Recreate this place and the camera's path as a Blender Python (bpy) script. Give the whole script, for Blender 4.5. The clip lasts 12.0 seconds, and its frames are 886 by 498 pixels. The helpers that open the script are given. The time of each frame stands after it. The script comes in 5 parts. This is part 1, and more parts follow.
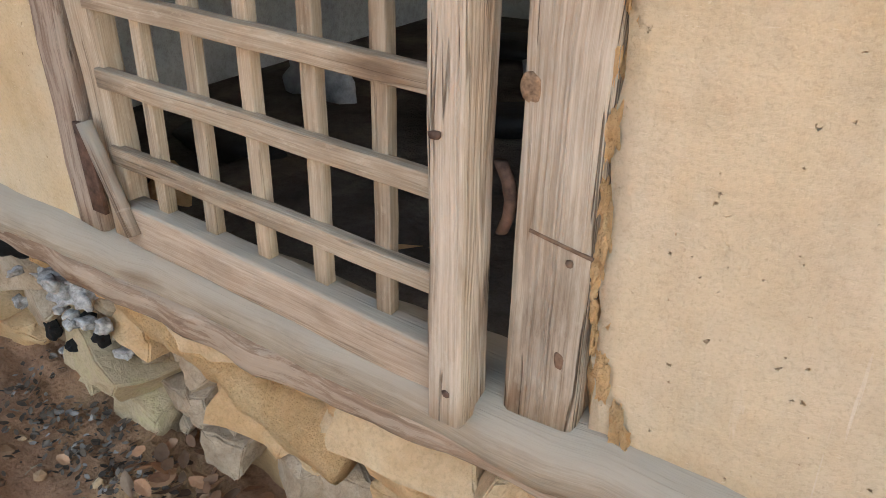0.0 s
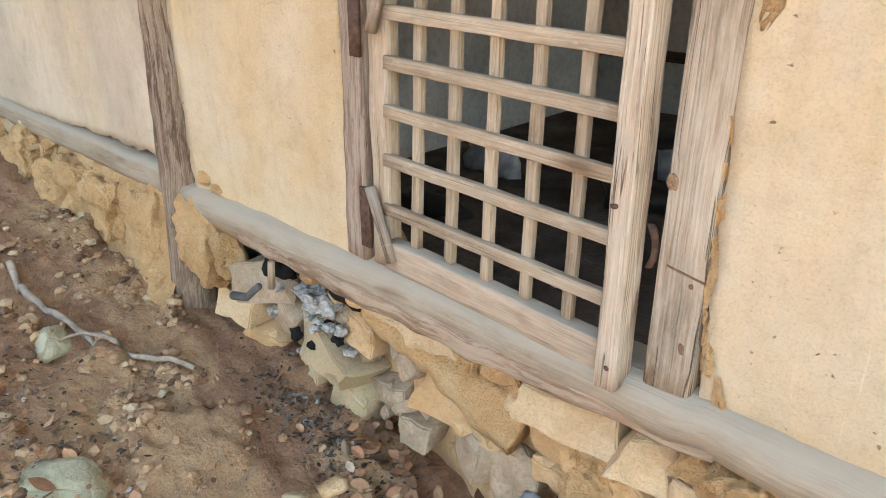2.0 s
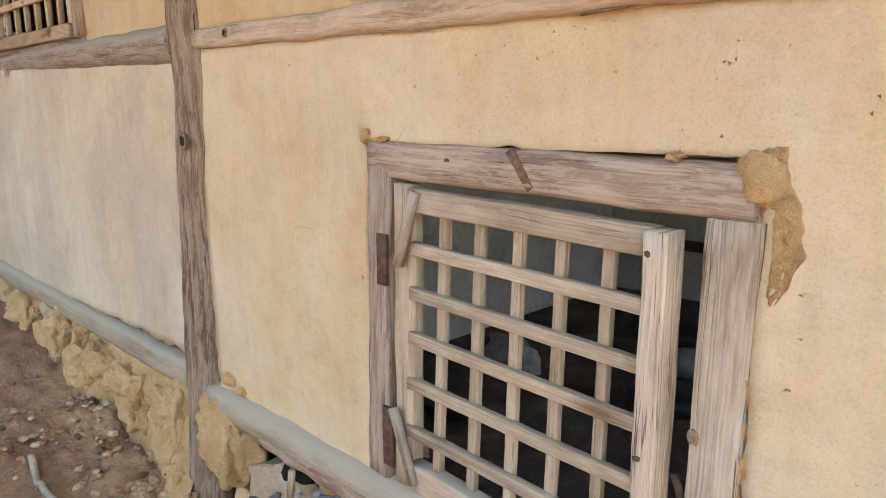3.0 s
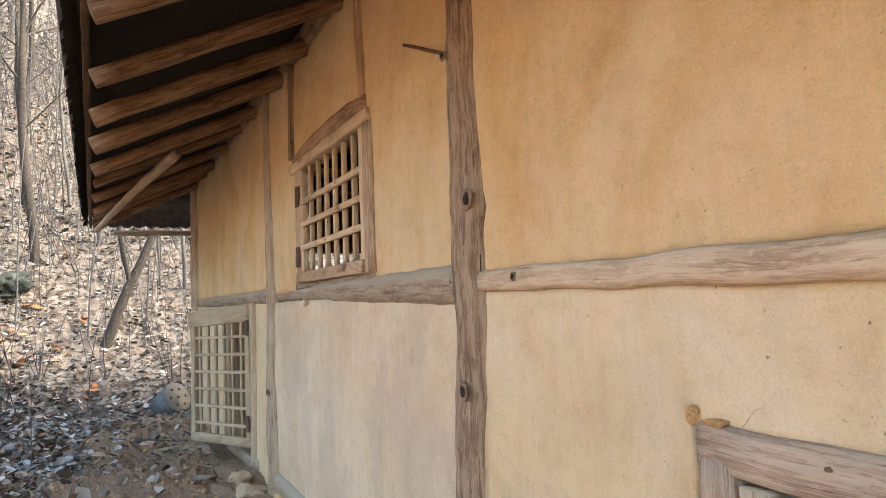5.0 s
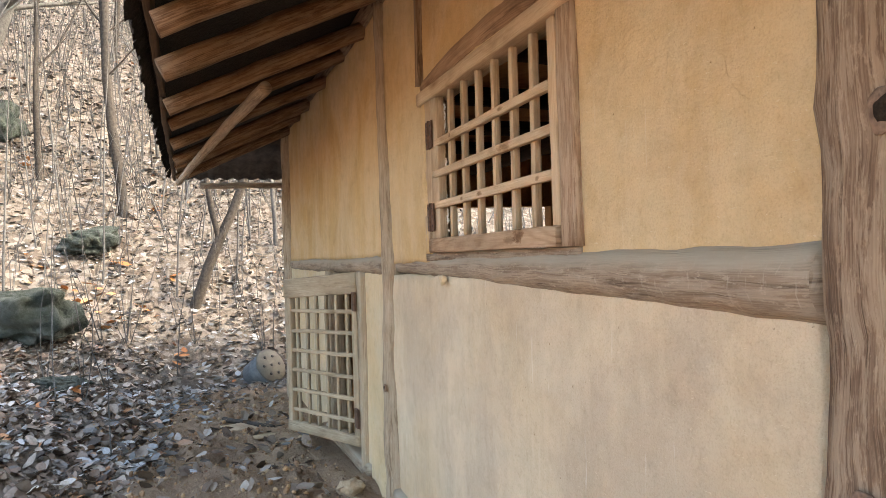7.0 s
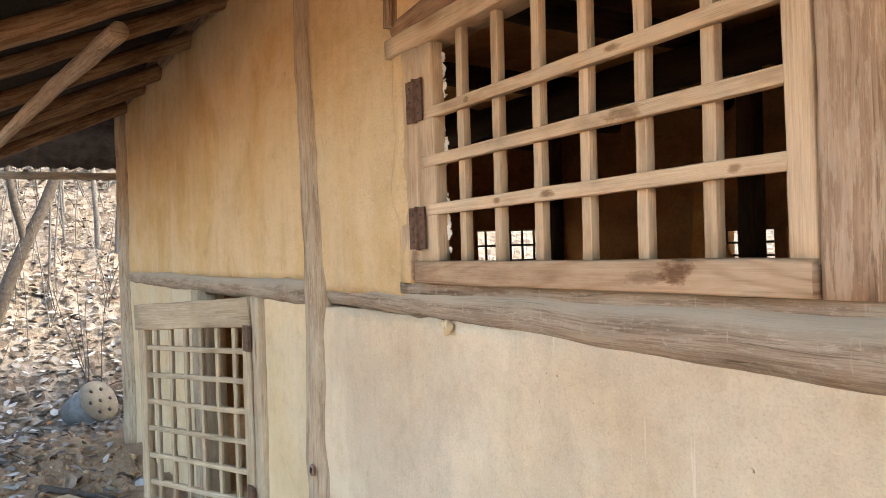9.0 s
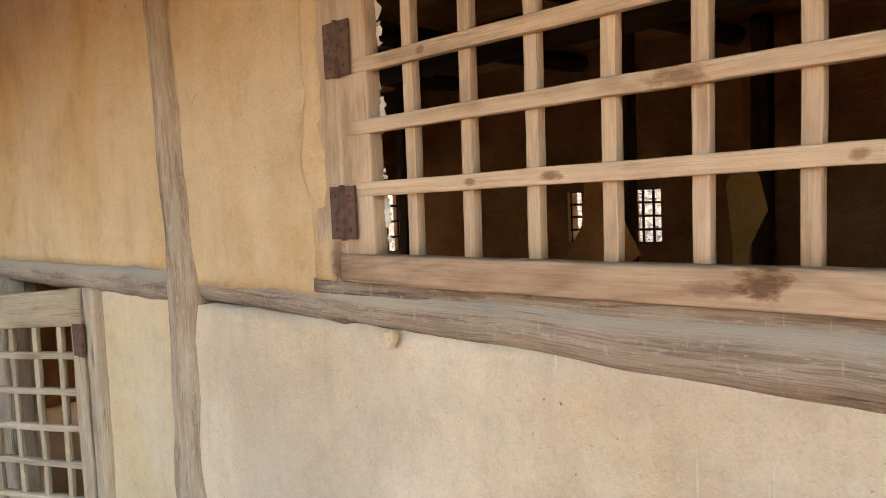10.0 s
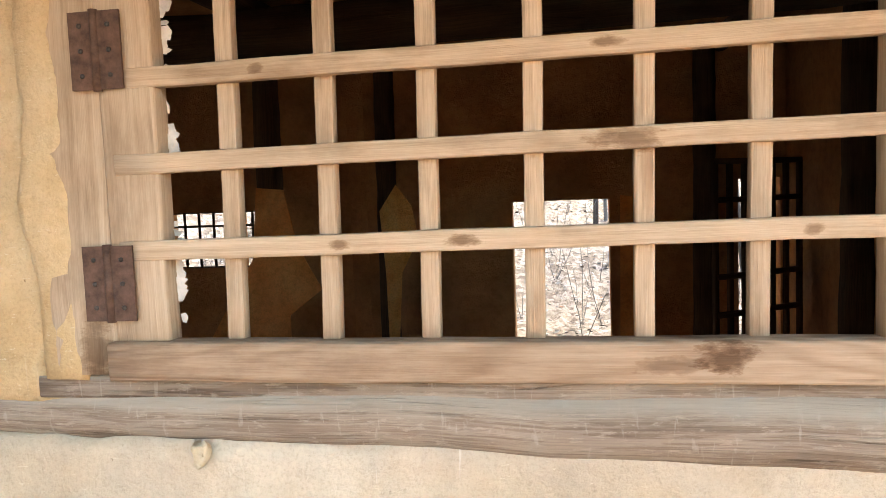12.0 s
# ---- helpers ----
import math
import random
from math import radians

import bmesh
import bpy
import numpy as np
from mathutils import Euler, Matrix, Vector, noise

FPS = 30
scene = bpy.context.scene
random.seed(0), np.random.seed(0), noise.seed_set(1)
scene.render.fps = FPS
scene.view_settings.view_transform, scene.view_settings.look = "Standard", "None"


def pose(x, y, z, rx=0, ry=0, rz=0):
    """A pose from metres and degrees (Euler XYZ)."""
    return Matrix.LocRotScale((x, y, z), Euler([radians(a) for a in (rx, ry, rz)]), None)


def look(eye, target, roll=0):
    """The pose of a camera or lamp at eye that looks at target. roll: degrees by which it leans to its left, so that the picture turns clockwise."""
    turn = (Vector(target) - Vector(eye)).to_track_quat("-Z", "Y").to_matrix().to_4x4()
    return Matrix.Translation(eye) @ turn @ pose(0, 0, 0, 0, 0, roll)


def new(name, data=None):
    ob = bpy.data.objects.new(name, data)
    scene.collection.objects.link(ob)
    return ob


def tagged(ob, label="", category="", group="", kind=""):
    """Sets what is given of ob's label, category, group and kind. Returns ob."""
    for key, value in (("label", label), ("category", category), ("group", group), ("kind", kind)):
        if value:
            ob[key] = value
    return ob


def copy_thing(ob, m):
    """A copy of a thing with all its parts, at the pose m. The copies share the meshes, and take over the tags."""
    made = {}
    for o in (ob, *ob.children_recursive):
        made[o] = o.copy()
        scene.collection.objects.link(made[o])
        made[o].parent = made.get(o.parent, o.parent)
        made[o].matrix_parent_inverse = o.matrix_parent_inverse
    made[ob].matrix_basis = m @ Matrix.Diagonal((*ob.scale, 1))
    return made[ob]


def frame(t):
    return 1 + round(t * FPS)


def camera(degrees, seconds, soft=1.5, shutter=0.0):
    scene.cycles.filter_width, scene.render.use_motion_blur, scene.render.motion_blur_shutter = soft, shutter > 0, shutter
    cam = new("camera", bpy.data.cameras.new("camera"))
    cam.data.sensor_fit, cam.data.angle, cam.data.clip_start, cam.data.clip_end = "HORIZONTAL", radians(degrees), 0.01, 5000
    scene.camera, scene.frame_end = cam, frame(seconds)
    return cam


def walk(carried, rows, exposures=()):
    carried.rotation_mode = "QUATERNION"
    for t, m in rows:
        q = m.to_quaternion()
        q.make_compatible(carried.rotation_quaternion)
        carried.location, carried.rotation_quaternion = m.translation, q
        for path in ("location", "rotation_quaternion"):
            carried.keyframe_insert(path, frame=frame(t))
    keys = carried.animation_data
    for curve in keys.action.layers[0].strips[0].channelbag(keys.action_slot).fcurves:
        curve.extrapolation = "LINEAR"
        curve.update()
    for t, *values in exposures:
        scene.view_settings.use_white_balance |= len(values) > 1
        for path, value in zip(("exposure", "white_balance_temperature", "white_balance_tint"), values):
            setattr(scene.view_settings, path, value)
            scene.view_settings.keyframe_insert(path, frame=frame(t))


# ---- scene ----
cam = camera(61.6, 12.0, 0.7)
EXPOSURES = [(0, 2.98, 8000, 8), (0.6, 3.1, 8000, 6), (1.3, 3.34, 7800, 5), (2.0, 3.36, 7700, 4), (3.5, 3.0, 7300, 4), (5.5, 3.04, 7250, 4), (7, 3.08, 7500, 4), (9, 3.42, 7600, 4), (9.6, 3.46, 7700, 5), (10, 3.36, 7900, 6), (10.5, 3.54, 7700, 5), (11.5, 3.76, 7500, 4), (12, 3.87, 7400, 4)]
PATH = [
    (0, (-0.542, -0.618, 1.336), (-1.525, 0.846, 0.394), -0.9),
    (0.5, (-0.486, -0.687, 1.328), (-1.642, 0.596, 0.321), -0.9),
    (1, (-0.451, -0.823, 1.379), (-1.678, 0.386, 0.361), -1.1),
    (1.5, (-0.368, -1.025, 1.445), (-1.602, 0.229, 0.494), -1.0),
    (2, (-0.329, -1.1, 1.512), (-1.601, 0.238, 0.744), -1.2),
    (2.5, (-0.308, -1.109, 1.594), (-1.598, 0.298, 0.996), -1.1),
    (3, (-0.336, -1.104, 1.692), (-1.717, 0.29, 1.303), -1.1),
    (3.5, (-0.356, -1.098, 1.746), (-1.905, 0.155, 1.569), -0.9),
    (3.7, (-0.386, -1.131, 1.776), (-1.96, 0.098, 1.658), -0.6),
    (5.3, (-0.731, -0.862, 1.858), (-2.577, -0.108, 2.007), -2.0),
    (5.5, (-0.786, -0.807, 1.891), (-2.662, -0.121, 2.003), -2.1),
    (6, (-1.101, -0.773, 1.884), (-3.009, -0.181, 1.989), -1.5),
    (6.5, (-1.396, -0.821, 1.949), (-3.286, -0.167, 1.981), -1.7),
    (7, (-1.729, -0.869, 1.936), (-3.621, -0.221, 1.961), -1.8),
    (7.2, (-1.908, -0.881, 1.934), (-3.779, -0.178, 1.997), -1.4),
    (8.8, (-2.686, -0.943, 2.049), (-4.404, 0.08, 2.061), -1.7),
    (9, (-2.799, -0.913, 2.035), (-4.494, 0.149, 2.037), -2.0),
    (9.5, (-3.002, -0.876, 2.076), (-4.63, 0.285, 2.023), -2.4),
    (10, (-3.234, -0.91, 2.107), (-4.61, 0.535, 1.971), -2.6),
    (10.5, (-3.384, -0.923, 2.152), (-4.39, 0.793, 1.948), -2.7),
    (11, (-3.58, -0.908, 2.139), (-4.249, 0.974, 2.037), -2.6),
    (11.5, (-3.691, -0.861, 2.197), (-4.051, 1.097, 2.009), -2.6),
    (12, (-3.74, -0.914, 2.193), (-4.066, 1.054, 2.039), -2.2),
]
walk(cam, [(t, look(eye, target, roll)) for t, eye, target, roll in PATH], EXPOSURES)


# ---- world, sun and sky ----
world = bpy.data.worlds.new("world")
scene.world = world
world.use_nodes = True
wn, wl = world.node_tree.nodes, world.node_tree.links
sky = wn.new("ShaderNodeTexSky")
sky.sky_type, sky.sun_disc = "NISHITA", False
sky.sun_elevation, sky.sun_rotation = radians(41), radians(21)
sky.air_density, sky.dust_density, sky.ozone_density = 1.0, 4.0, 1.0
wl.new(sky.outputs["Color"], wn["Background"].inputs["Color"])
wn["Background"].inputs["Strength"].default_value = 0.15
sun_data = bpy.data.lights.new("sun", "SUN")
sun_data.energy, sun_data.angle, sun_data.color = 0.42, radians(5), (1.0, 0.96, 0.91)
sun = new("sun", sun_data)
sun.matrix_world = look((0, 0, 20), (-2.6, -6.8, 13.6))


# ---- materials ----
def material(name, rough=0.85):
    m = bpy.data.materials.new(name)
    m.use_nodes = True
    n, l = m.node_tree.nodes, m.node_tree.links
    b = n["Principled BSDF"]
    b.inputs["Roughness"].default_value = rough
    b.inputs["Specular IOR Level"].default_value = 0.25
    return m, n, l, b


def ramp(n, l, src, stops):
    r = n.new("ShaderNodeValToRGB")
    e = r.color_ramp.elements
    while len(e) < len(stops):
        e.new(0.5)
    for el, (p, c) in zip(e, stops):
        el.position, el.color = p, (*c, 1)
    l.new(src, r.inputs["Fac"])
    return r.outputs["Color"]


def tex(n, l, vec, scale, detail=6, rough=0.6, dist=0.0):
    t = n.new("ShaderNodeTexNoise")
    t.inputs["Scale"].default_value, t.inputs["Detail"].default_value = scale, detail
    t.inputs["Roughness"].default_value, t.inputs["Distortion"].default_value = rough, dist
    l.new(vec, t.inputs["Vector"])
    return t.outputs["Fac"]


def mixed(n, l, a, b, fac, mode="MIX"):
    m = n.new("ShaderNodeMix")
    m.data_type, m.blend_type = "RGBA", mode
    for v, i in ((a, 6), (b, 7), (fac, 0)):
        if hasattr(v, "is_linked"):
            l.new(v, m.inputs[i])
        else:
            m.inputs[i].default_value = (*v, 1) if i else v
    return m.outputs[2]


def mapping(n, l, vec, scale=(1, 1, 1)):
    mp = n.new("ShaderNodeMapping")
    mp.inputs["Scale"].default_value = scale
    l.new(vec, mp.inputs["Vector"])
    return mp


def bump(n, l, b, height, dist, strength=1.0):
    bp = n.new("ShaderNodeBump")
    bp.inputs["Distance"].default_value, bp.inputs["Strength"].default_value = dist, strength
    l.new(height, bp.inputs["Height"])
    if b.inputs["Normal"].is_linked:
        l.new(b.inputs["Normal"].links[0].from_socket, bp.inputs["Normal"])
    l.new(bp.outputs["Normal"], b.inputs["Normal"])


def math_node(n, l, op, a, b=0.0):
    m = n.new("ShaderNodeMath")
    m.operation = op
    for v, i in ((a, 0), (b, 1)):
        if hasattr(v, "is_linked"):
            l.new(v, m.inputs[i])
        else:
            m.inputs[i].default_value = v
    return m.outputs[0]


def wood(name, dark, mid, light, grain=1.0, crack=0.5, rough=0.85, flake=0.0, smear=0.0, chalk=0.0, rings=0.25, spots=(), dust=0.0):
    """Weathered wood; u runs round the piece, v along it, in metres."""
    m, n, l, b = material(name, rough)
    uv = n.new("ShaderNodeTexCoord").outputs["UV"]
    info = n.new("ShaderNodeObjectInfo")
    mp = mapping(n, l, uv, (1, 1, 1))
    comb = n.new("ShaderNodeCombineXYZ")
    l.new(math_node(n, l, "MULTIPLY", info.outputs["Random"], 37.0), comb.inputs["X"])
    l.new(math_node(n, l, "MULTIPLY", info.outputs["Random"], 91.0), comb.inputs["Y"])
    l.new(comb.outputs[0], mp.inputs["Location"])
    wob = n.new("ShaderNodeTexNoise")
    wob.inputs["Scale"].default_value, wob.inputs["Detail"].default_value = 1.0, 3
    l.new(mapping(n, l, mp.outputs[0], (7, 2.5, 1)).outputs[0], wob.inputs["Vector"])
    flow = mixed(n, l, mp.outputs[0], wob.outputs["Color"], 0.006)
    year = tex(n, l, mapping(n, l, flow, (20 * grain, 0.5, 1)).outputs[0], 1.0, 2, 0.5, 0.0)
    ring = math_node(n, l, "ADD", math_node(n, l, "MULTIPLY", math_node(n, l, "SINE", math_node(n, l, "MULTIPLY", year, 150.0)), 0.5), 0.5)
    g = tex(n, l, mapping(n, l, flow, (330 * grain, 3.0, 1)).outputs[0], 1.0, 5, 0.66)
    f = tex(n, l, mapping(n, l, mp.outputs[0], (900, 14.0, 1)).outputs[0], 1.0, 3, 0.6)
    blotch = tex(n, l, mapping(n, l, mp.outputs[0], (11, 3.6, 1)).outputs[0], 1.0, 7, 0.64)
    col = ramp(n, l, mixed(n, l, g, blotch, 0.45), [(0.32, dark), (0.5, mid), (0.66, light)])
    col = mixed(n, l, col, ramp(n, l, ring, [(0.0, (0.55, 0.46, 0.39)), (0.3, (0.9, 0.87, 0.84)), (0.6, (1, 1, 1))]), math_node(n, l, "MULTIPLY", ramp(n, l, tex(n, l, mapping(n, l, mp.outputs[0], (14, 2.0, 1)).outputs[0], 1.0, 3), [(0.4, (0.15, 0.15, 0.15)), (0.62, (1, 1, 1))]), rings), "MULTIPLY")
    col = mixed(n, l, col, ramp(n, l, f, [(0.3, (0.6, 0.55, 0.5)), (0.6, (1, 1, 1))]), 0.4, "MULTIPLY")
    col = mixed(n, l, col, ramp(n, l, blotch, [(0.3, (0.55, 0.49, 0.44)), (0.46, (0.94, 0.92, 0.9)), (0.7, (1.08, 1.07, 1.06))]), 0.6, "MULTIPLY")
    gap = math_node(n, l, "ABSOLUTE", math_node(n, l, "SUBTRACT", tex(n, l, mapping(n, l, flow, (36, 0.8, 1)).outputs[0], 1.0, 3, 0.5), 0.5))
    gap = math_node(n, l, "ADD", gap, math_node(n, l, "MULTIPLY", ramp(n, l, tex(n, l, mapping(n, l, mp.outputs[0], (16, 1.8, 1)).outputs[0], 1.0, 3), [(0.47, (0, 0, 0)), (0.54, (1, 1, 1))]), 0.06))
    cr = ramp(n, l, gap, [(0.004, (0, 0, 0)), (0.014, (1, 1, 1))])
    col = mixed(n, l, col, mixed(n, l, (0.22, 0.17, 0.13), (1, 1, 1), cr), crack, "MULTIPLY")
    fl = ramp(n, l, tex(n, l, mapping(n, l, mp.outputs[0], (80, 24, 1)).outputs[0], 1.0, 8, 0.72), [(0.56, (0, 0, 0)), (0.62, (1, 1, 1))])
    col = mixed(n, l, col, tuple(min(0.75, q * 1.25) for q in light), math_node(n, l, "MULTIPLY", fl, flake))
    if smear:
        sm = ramp(n, l, tex(n, l, mapping(n, l, mp.outputs[0], (55, 5, 1)).outputs[0], 1.0, 10, 0.72), [(0.48, (0, 0, 0)), (0.53, (1, 1, 1))])
        col = mixed(n, l, col, tuple(0.25 * p + 0.75 * q for p, q in zip((0.62, 0.54, 0.42), light)), math_node(n, l, "MULTIPLY", sm, smear))
    if chalk:
        sc = ramp(n, l, tex(n, l, mapping(n, l, mp.outputs[0], (16, 95, 1)).outputs[0], 1.0, 6, 0.6, 0.6), [(0.60, (0, 0, 0)), (0.66, (1, 1, 1))])
        sc = mixed(n, l, sc, ramp(n, l, tex(n, l, mapping(n, l, mp.outputs[0], (70, 8, 1)).outputs[0], 1.0, 8, 0.7), [(0.57, (0, 0, 0)), (0.63, (1, 1, 1))]), 0.5, "ADD")
        col = mixed(n, l, col, (0.62, 0.56, 0.48), math_node(n, l, "MULTIPLY", sc, chalk))
    kn = n.new("ShaderNodeTexVoronoi")
    kn.inputs["Scale"].default_value = 1.0
    l.new(mapping(n, l, mp.outputs[0], (6.0, 1.7, 1)).outputs[0], kn.inputs["Vector"])
    knot = ramp(n, l, kn.outputs["Distance"], [(0.035, (0.28, 0.2, 0.15)), (0.06, (0.55, 0.46, 0.4)), (0.13, (1, 1, 1))])
    col = mixed(n, l, col, knot, 0.75, "MULTIPLY")
    if dust:
        up = n.new("ShaderNodeSeparateXYZ")
        l.new(n.new("ShaderNodeNewGeometry").outputs["Normal"], up.inputs[0])
        lain = math_node(n, l, "ADD", up.outputs["Z"], math_node(n, l, "MULTIPLY", blotch, 0.5))
        col = mixed(n, l, col, (0.36, 0.318, 0.255), math_node(n, l, "MULTIPLY", ramp(n, l, lain, [(0.42, (0, 0, 0)), (0.8, (1, 1, 1))]), dust))
    place = n.new("ShaderNodeTexCoord").outputs["Object"]
    for sx, sz, rx, rz, depth in spots:
        away = n.new("ShaderNodeVectorMath")
        away.operation = "DISTANCE"
        l.new(mapping(n, l, place, (1 / rx, 0, 1 / rz)).outputs[0], away.inputs[0])
        away.inputs[1].default_value = (sx / rx, 0, sz / rz)
        ragged = math_node(n, l, "ADD", away.outputs["Value"], math_node(n, l, "MULTIPLY", math_node(n, l, "SUBTRACT", tex(n, l, mapping(n, l, place, (0.4, 1, 1)).outputs[0], 90, 5, 0.7), 0.5), 2.2))
        col = mixed(n, l, col, ramp(n, l, ragged, [(0.35, (0.34, 0.26, 0.2)), (0.75, (0.66, 0.58, 0.52)), (1.15, (1, 1, 1))]), depth, "MULTIPLY")
    tint = n.new("ShaderNodeHueSaturation")
    l.new(math_node(n, l, "ADD", math_node(n, l, "MULTIPLY", info.outputs["Random"], 0.24), 0.88), tint.inputs["Value"])
    l.new(col, tint.inputs["Color"])
    l.new(tint.outputs[0], b.inputs["Base Color"])
    bump(n, l, b, ring, 0.0012, rings)
    bump(n, l, b, g, 0.002, 0.8)
    bump(n, l, b, f, 0.0008, 0.6)
    bump(n, l, b, cr, 0.004, crack)
    return m


def earth(name, a, b_, c, scale=3.0, relief=0.012, grit=0.004, contrast=1.0, rough=0.95):
    m, n, l, b = material(name, rough)
    pos = n.new("ShaderNodeTexCoord").outputs["Object"]
    big = tex(n, l, pos, scale, 7, 0.62, 0.3)
    mid = tex(n, l, pos, scale * 9, 6, 0.65)
    fine = tex(n, l, pos, 160, 4, 0.7)
    col = ramp(n, l, big, [(0.3, a), (0.5, b_), (0.7, c)])
    col = mixed(n, l, col, ramp(n, l, mid, [(0.32, (0.68, 0.64, 0.6)), (0.55, (1, 1, 1))]), 0.65 * contrast, "MULTIPLY")
    col = mixed(n, l, col, ramp(n, l, fine, [(0.3, (0.62, 0.58, 0.54)), (0.5, (1, 1, 1)), (0.75, (1.12, 1.1, 1.08))]), 0.55 * contrast, "MULTIPLY")
    l.new(col, b.inputs["Base Color"])
    bump(n, l, b, mid, relief)
    bump(n, l, b, fine, grit)
    return m


def plaster(name, a, b_, c, wash=None, wash_amount=0.0, stain=0.0, scrape=0.55, pitted=0.0, bare=None):
    """Clay plaster with straw flecks, pits, hairline cracks, trowel marks and drips."""
    m, n, l, b = material(name, 0.94)
    pos = n.new("ShaderNodeTexCoord").outputs["Object"]
    big = tex(n, l, pos, 1.3, 8, 0.62, 0.5)
    blot = tex(n, l, pos, 5.5, 8, 0.66, 0.3)
    mid = tex(n, l, pos, 24, 7, 0.68)
    fine = tex(n, l, pos, 190, 5, 0.75)
    drip = tex(n, l, mapping(n, l, pos, (22, 22, 1.1)).outputs[0], 1.0, 6, 0.62)
    trowel = tex(n, l, mapping(n, l, pos, (3, 3, 26)).outputs[0], 1.0, 5, 0.6)
    col = ramp(n, l, big, [(0.27, a), (0.5, b_), (0.73, c)])
    if wash:
        w1 = tex(n, l, mapping(n, l, pos, (1, 1, 0.7)).outputs[0], 2.1, 9, 0.66, 0.6)
        col = mixed(n, l, col, wash, math_node(n, l, "MULTIPLY", ramp(n, l, w1, [(0.42, (0, 0, 0)), (0.6, (1, 1, 1))]), wash_amount))
    if stain:
        st = ramp(n, l, tex(n, l, mapping(n, l, pos, (1.5, 1.5, 1.0)).outputs[0], 1.25, 9, 0.64, 0.5), [(0.46, (0, 0, 0)), (0.60, (1, 1, 1))])
        col = mixed(n, l, col, (0.455, 0.38, 0.30), math_node(n, l, "MULTIPLY", st, stain))
    col = mixed(n, l, col, ramp(n, l, blot, [(0.28, (0.72, 0.67, 0.62)), (0.47, (0.97, 0.96, 0.95)), (0.7, (1.1, 1.09, 1.07))]), 0.5, "MULTIPLY")
    col = mixed(n, l, col, ramp(n, l, drip, [(0.28, (0.76, 0.71, 0.65)), (0.5, (1, 1, 1)), (0.78, (1.1, 1.1, 1.1))]), 0.24, "MULTIPLY")
    col = mixed(n, l, col, ramp(n, l, trowel, [(0.3, (0.86, 0.83, 0.8)), (0.6, (1.03, 1.03, 1.03))]), 0.1, "MULTIPLY")
    col = mixed(n, l, col, ramp(n, l, mid, [(0.3, (0.78, 0.74, 0.69)), (0.5, (1, 1, 1)), (0.75, (1.07, 1.06, 1.05))]), 0.4, "MULTIPLY")
    col = mixed(n, l, col, ramp(n, l, fine, [(0.3, (0.7, 0.65, 0.6)), (0.5, (1, 1, 1)), (0.7, (1.1, 1.09, 1.08))]), 0.5, "MULTIPLY")
    patch = tex(n, l, pos, 4.0, 4)
    speck = math_node(n, l, "ADD", tex(n, l, pos, 75, 3, 0.5), math_node(n, l, "MULTIPLY", patch, 0.22))
    if bare is not None:
        sep = n.new("ShaderNodeSeparateXYZ")
        l.new(pos, sep.inputs[0])
        near = math_node(n, l, "MULTIPLY", math_node(n, l, "SUBTRACT", sep.outputs["X"], bare), 3.0)
        low = math_node(n, l, "MULTIPLY", math_node(n, l, "SUBTRACT", 1.55, sep.outputs["Z"]), 3.0)
        speck = math_node(n, l, "ADD", speck, math_node(n, l, "MULTIPLY", ramp(n, l, math_node(n, l, "MINIMUM", near, low), [(0.0, (0, 0, 0)), (1.0, (1, 1, 1))]), 0.052))
    pit = ramp(n, l, speck, [(0.84 - 0.035 * pitted, (1, 1, 1)), (0.885 - 0.035 * pitted, (0, 0, 0))])
    col = mixed(n, l, col, mixed(n, l, (0.46, 0.35, 0.26), (1, 1, 1), pit), 0.7, "MULTIPLY")
    fleck = ramp(n, l, tex(n, l, mapping(n, l, pos, (60, 60, 300)).outputs[0], 1.0, 2, 0.5, 1.5), [(0.68, (0, 0, 0)), (0.72, (1, 1, 1))])
    col = mixed(n, l, col, (0.72, 0.62, 0.45), math_node(n, l, "MULTIPLY", fleck, 0.5))
    scratch = ramp(n, l, tex(n, l, mapping(n, l, pos, (70, 70, 3.0)).outputs[0], 1.0, 4, 0.6, 0.4), [(0.66, (0, 0, 0)), (0.70, (1, 1, 1))])
    here = ramp(n, l, tex(n, l, pos, 1.7, 5), [(0.5, (0, 0, 0)), (0.62, (1, 1, 1))])
    col = mixed(n, l, col, (0.80, 0.76, 0.68), math_node(n, l, "MULTIPLY", math_node(n, l, "MULTIPLY", scratch, here), scrape))
    ck = n.new("ShaderNodeTexVoronoi")
    ck.feature = "DISTANCE_TO_EDGE"
    ck.inputs["Scale"].default_value = 2.4 + 3.0 * pitted
    wob = n.new("ShaderNodeTexNoise")
    wob.inputs["Scale"].default_value, wob.inputs["Detail"].default_value = 6.0, 8
    l.new(pos, wob.inputs["Vector"])
    l.new(mixed(n, l, pos, wob.outputs["Color"], 0.14), ck.inputs["Vector"])
    line = ramp(n, l, ck.outputs["Distance"], [(0.0, (0, 0, 0)), (0.0035, (1, 1, 1))])
    keep = ramp(n, l, tex(n, l, pos, 2.7, 3), [(0.6 - 0.06 * pitted, (1, 1, 1)), (0.66 - 0.06 * pitted, (0, 0, 0))])
    line = mixed(n, l, line, (1, 1, 1), keep, "LIGHTEN")
    col = mixed(n, l, col, mixed(n, l, (0.5, 0.4, 0.32), (1, 1, 1), line), 0.45, "MULTIPLY")
    l.new(col, b.inputs["Base Color"])
    bump(n, l, b, big, 0.03, 0.6)
    bump(n, l, b, blot, 0.012)
    bump(n, l, b, trowel, 0.0015)
    bump(n, l, b, mid, 0.0035)
    bump(n, l, b, fine, 0.0016)
    bump(n, l, b, pit, 0.006)
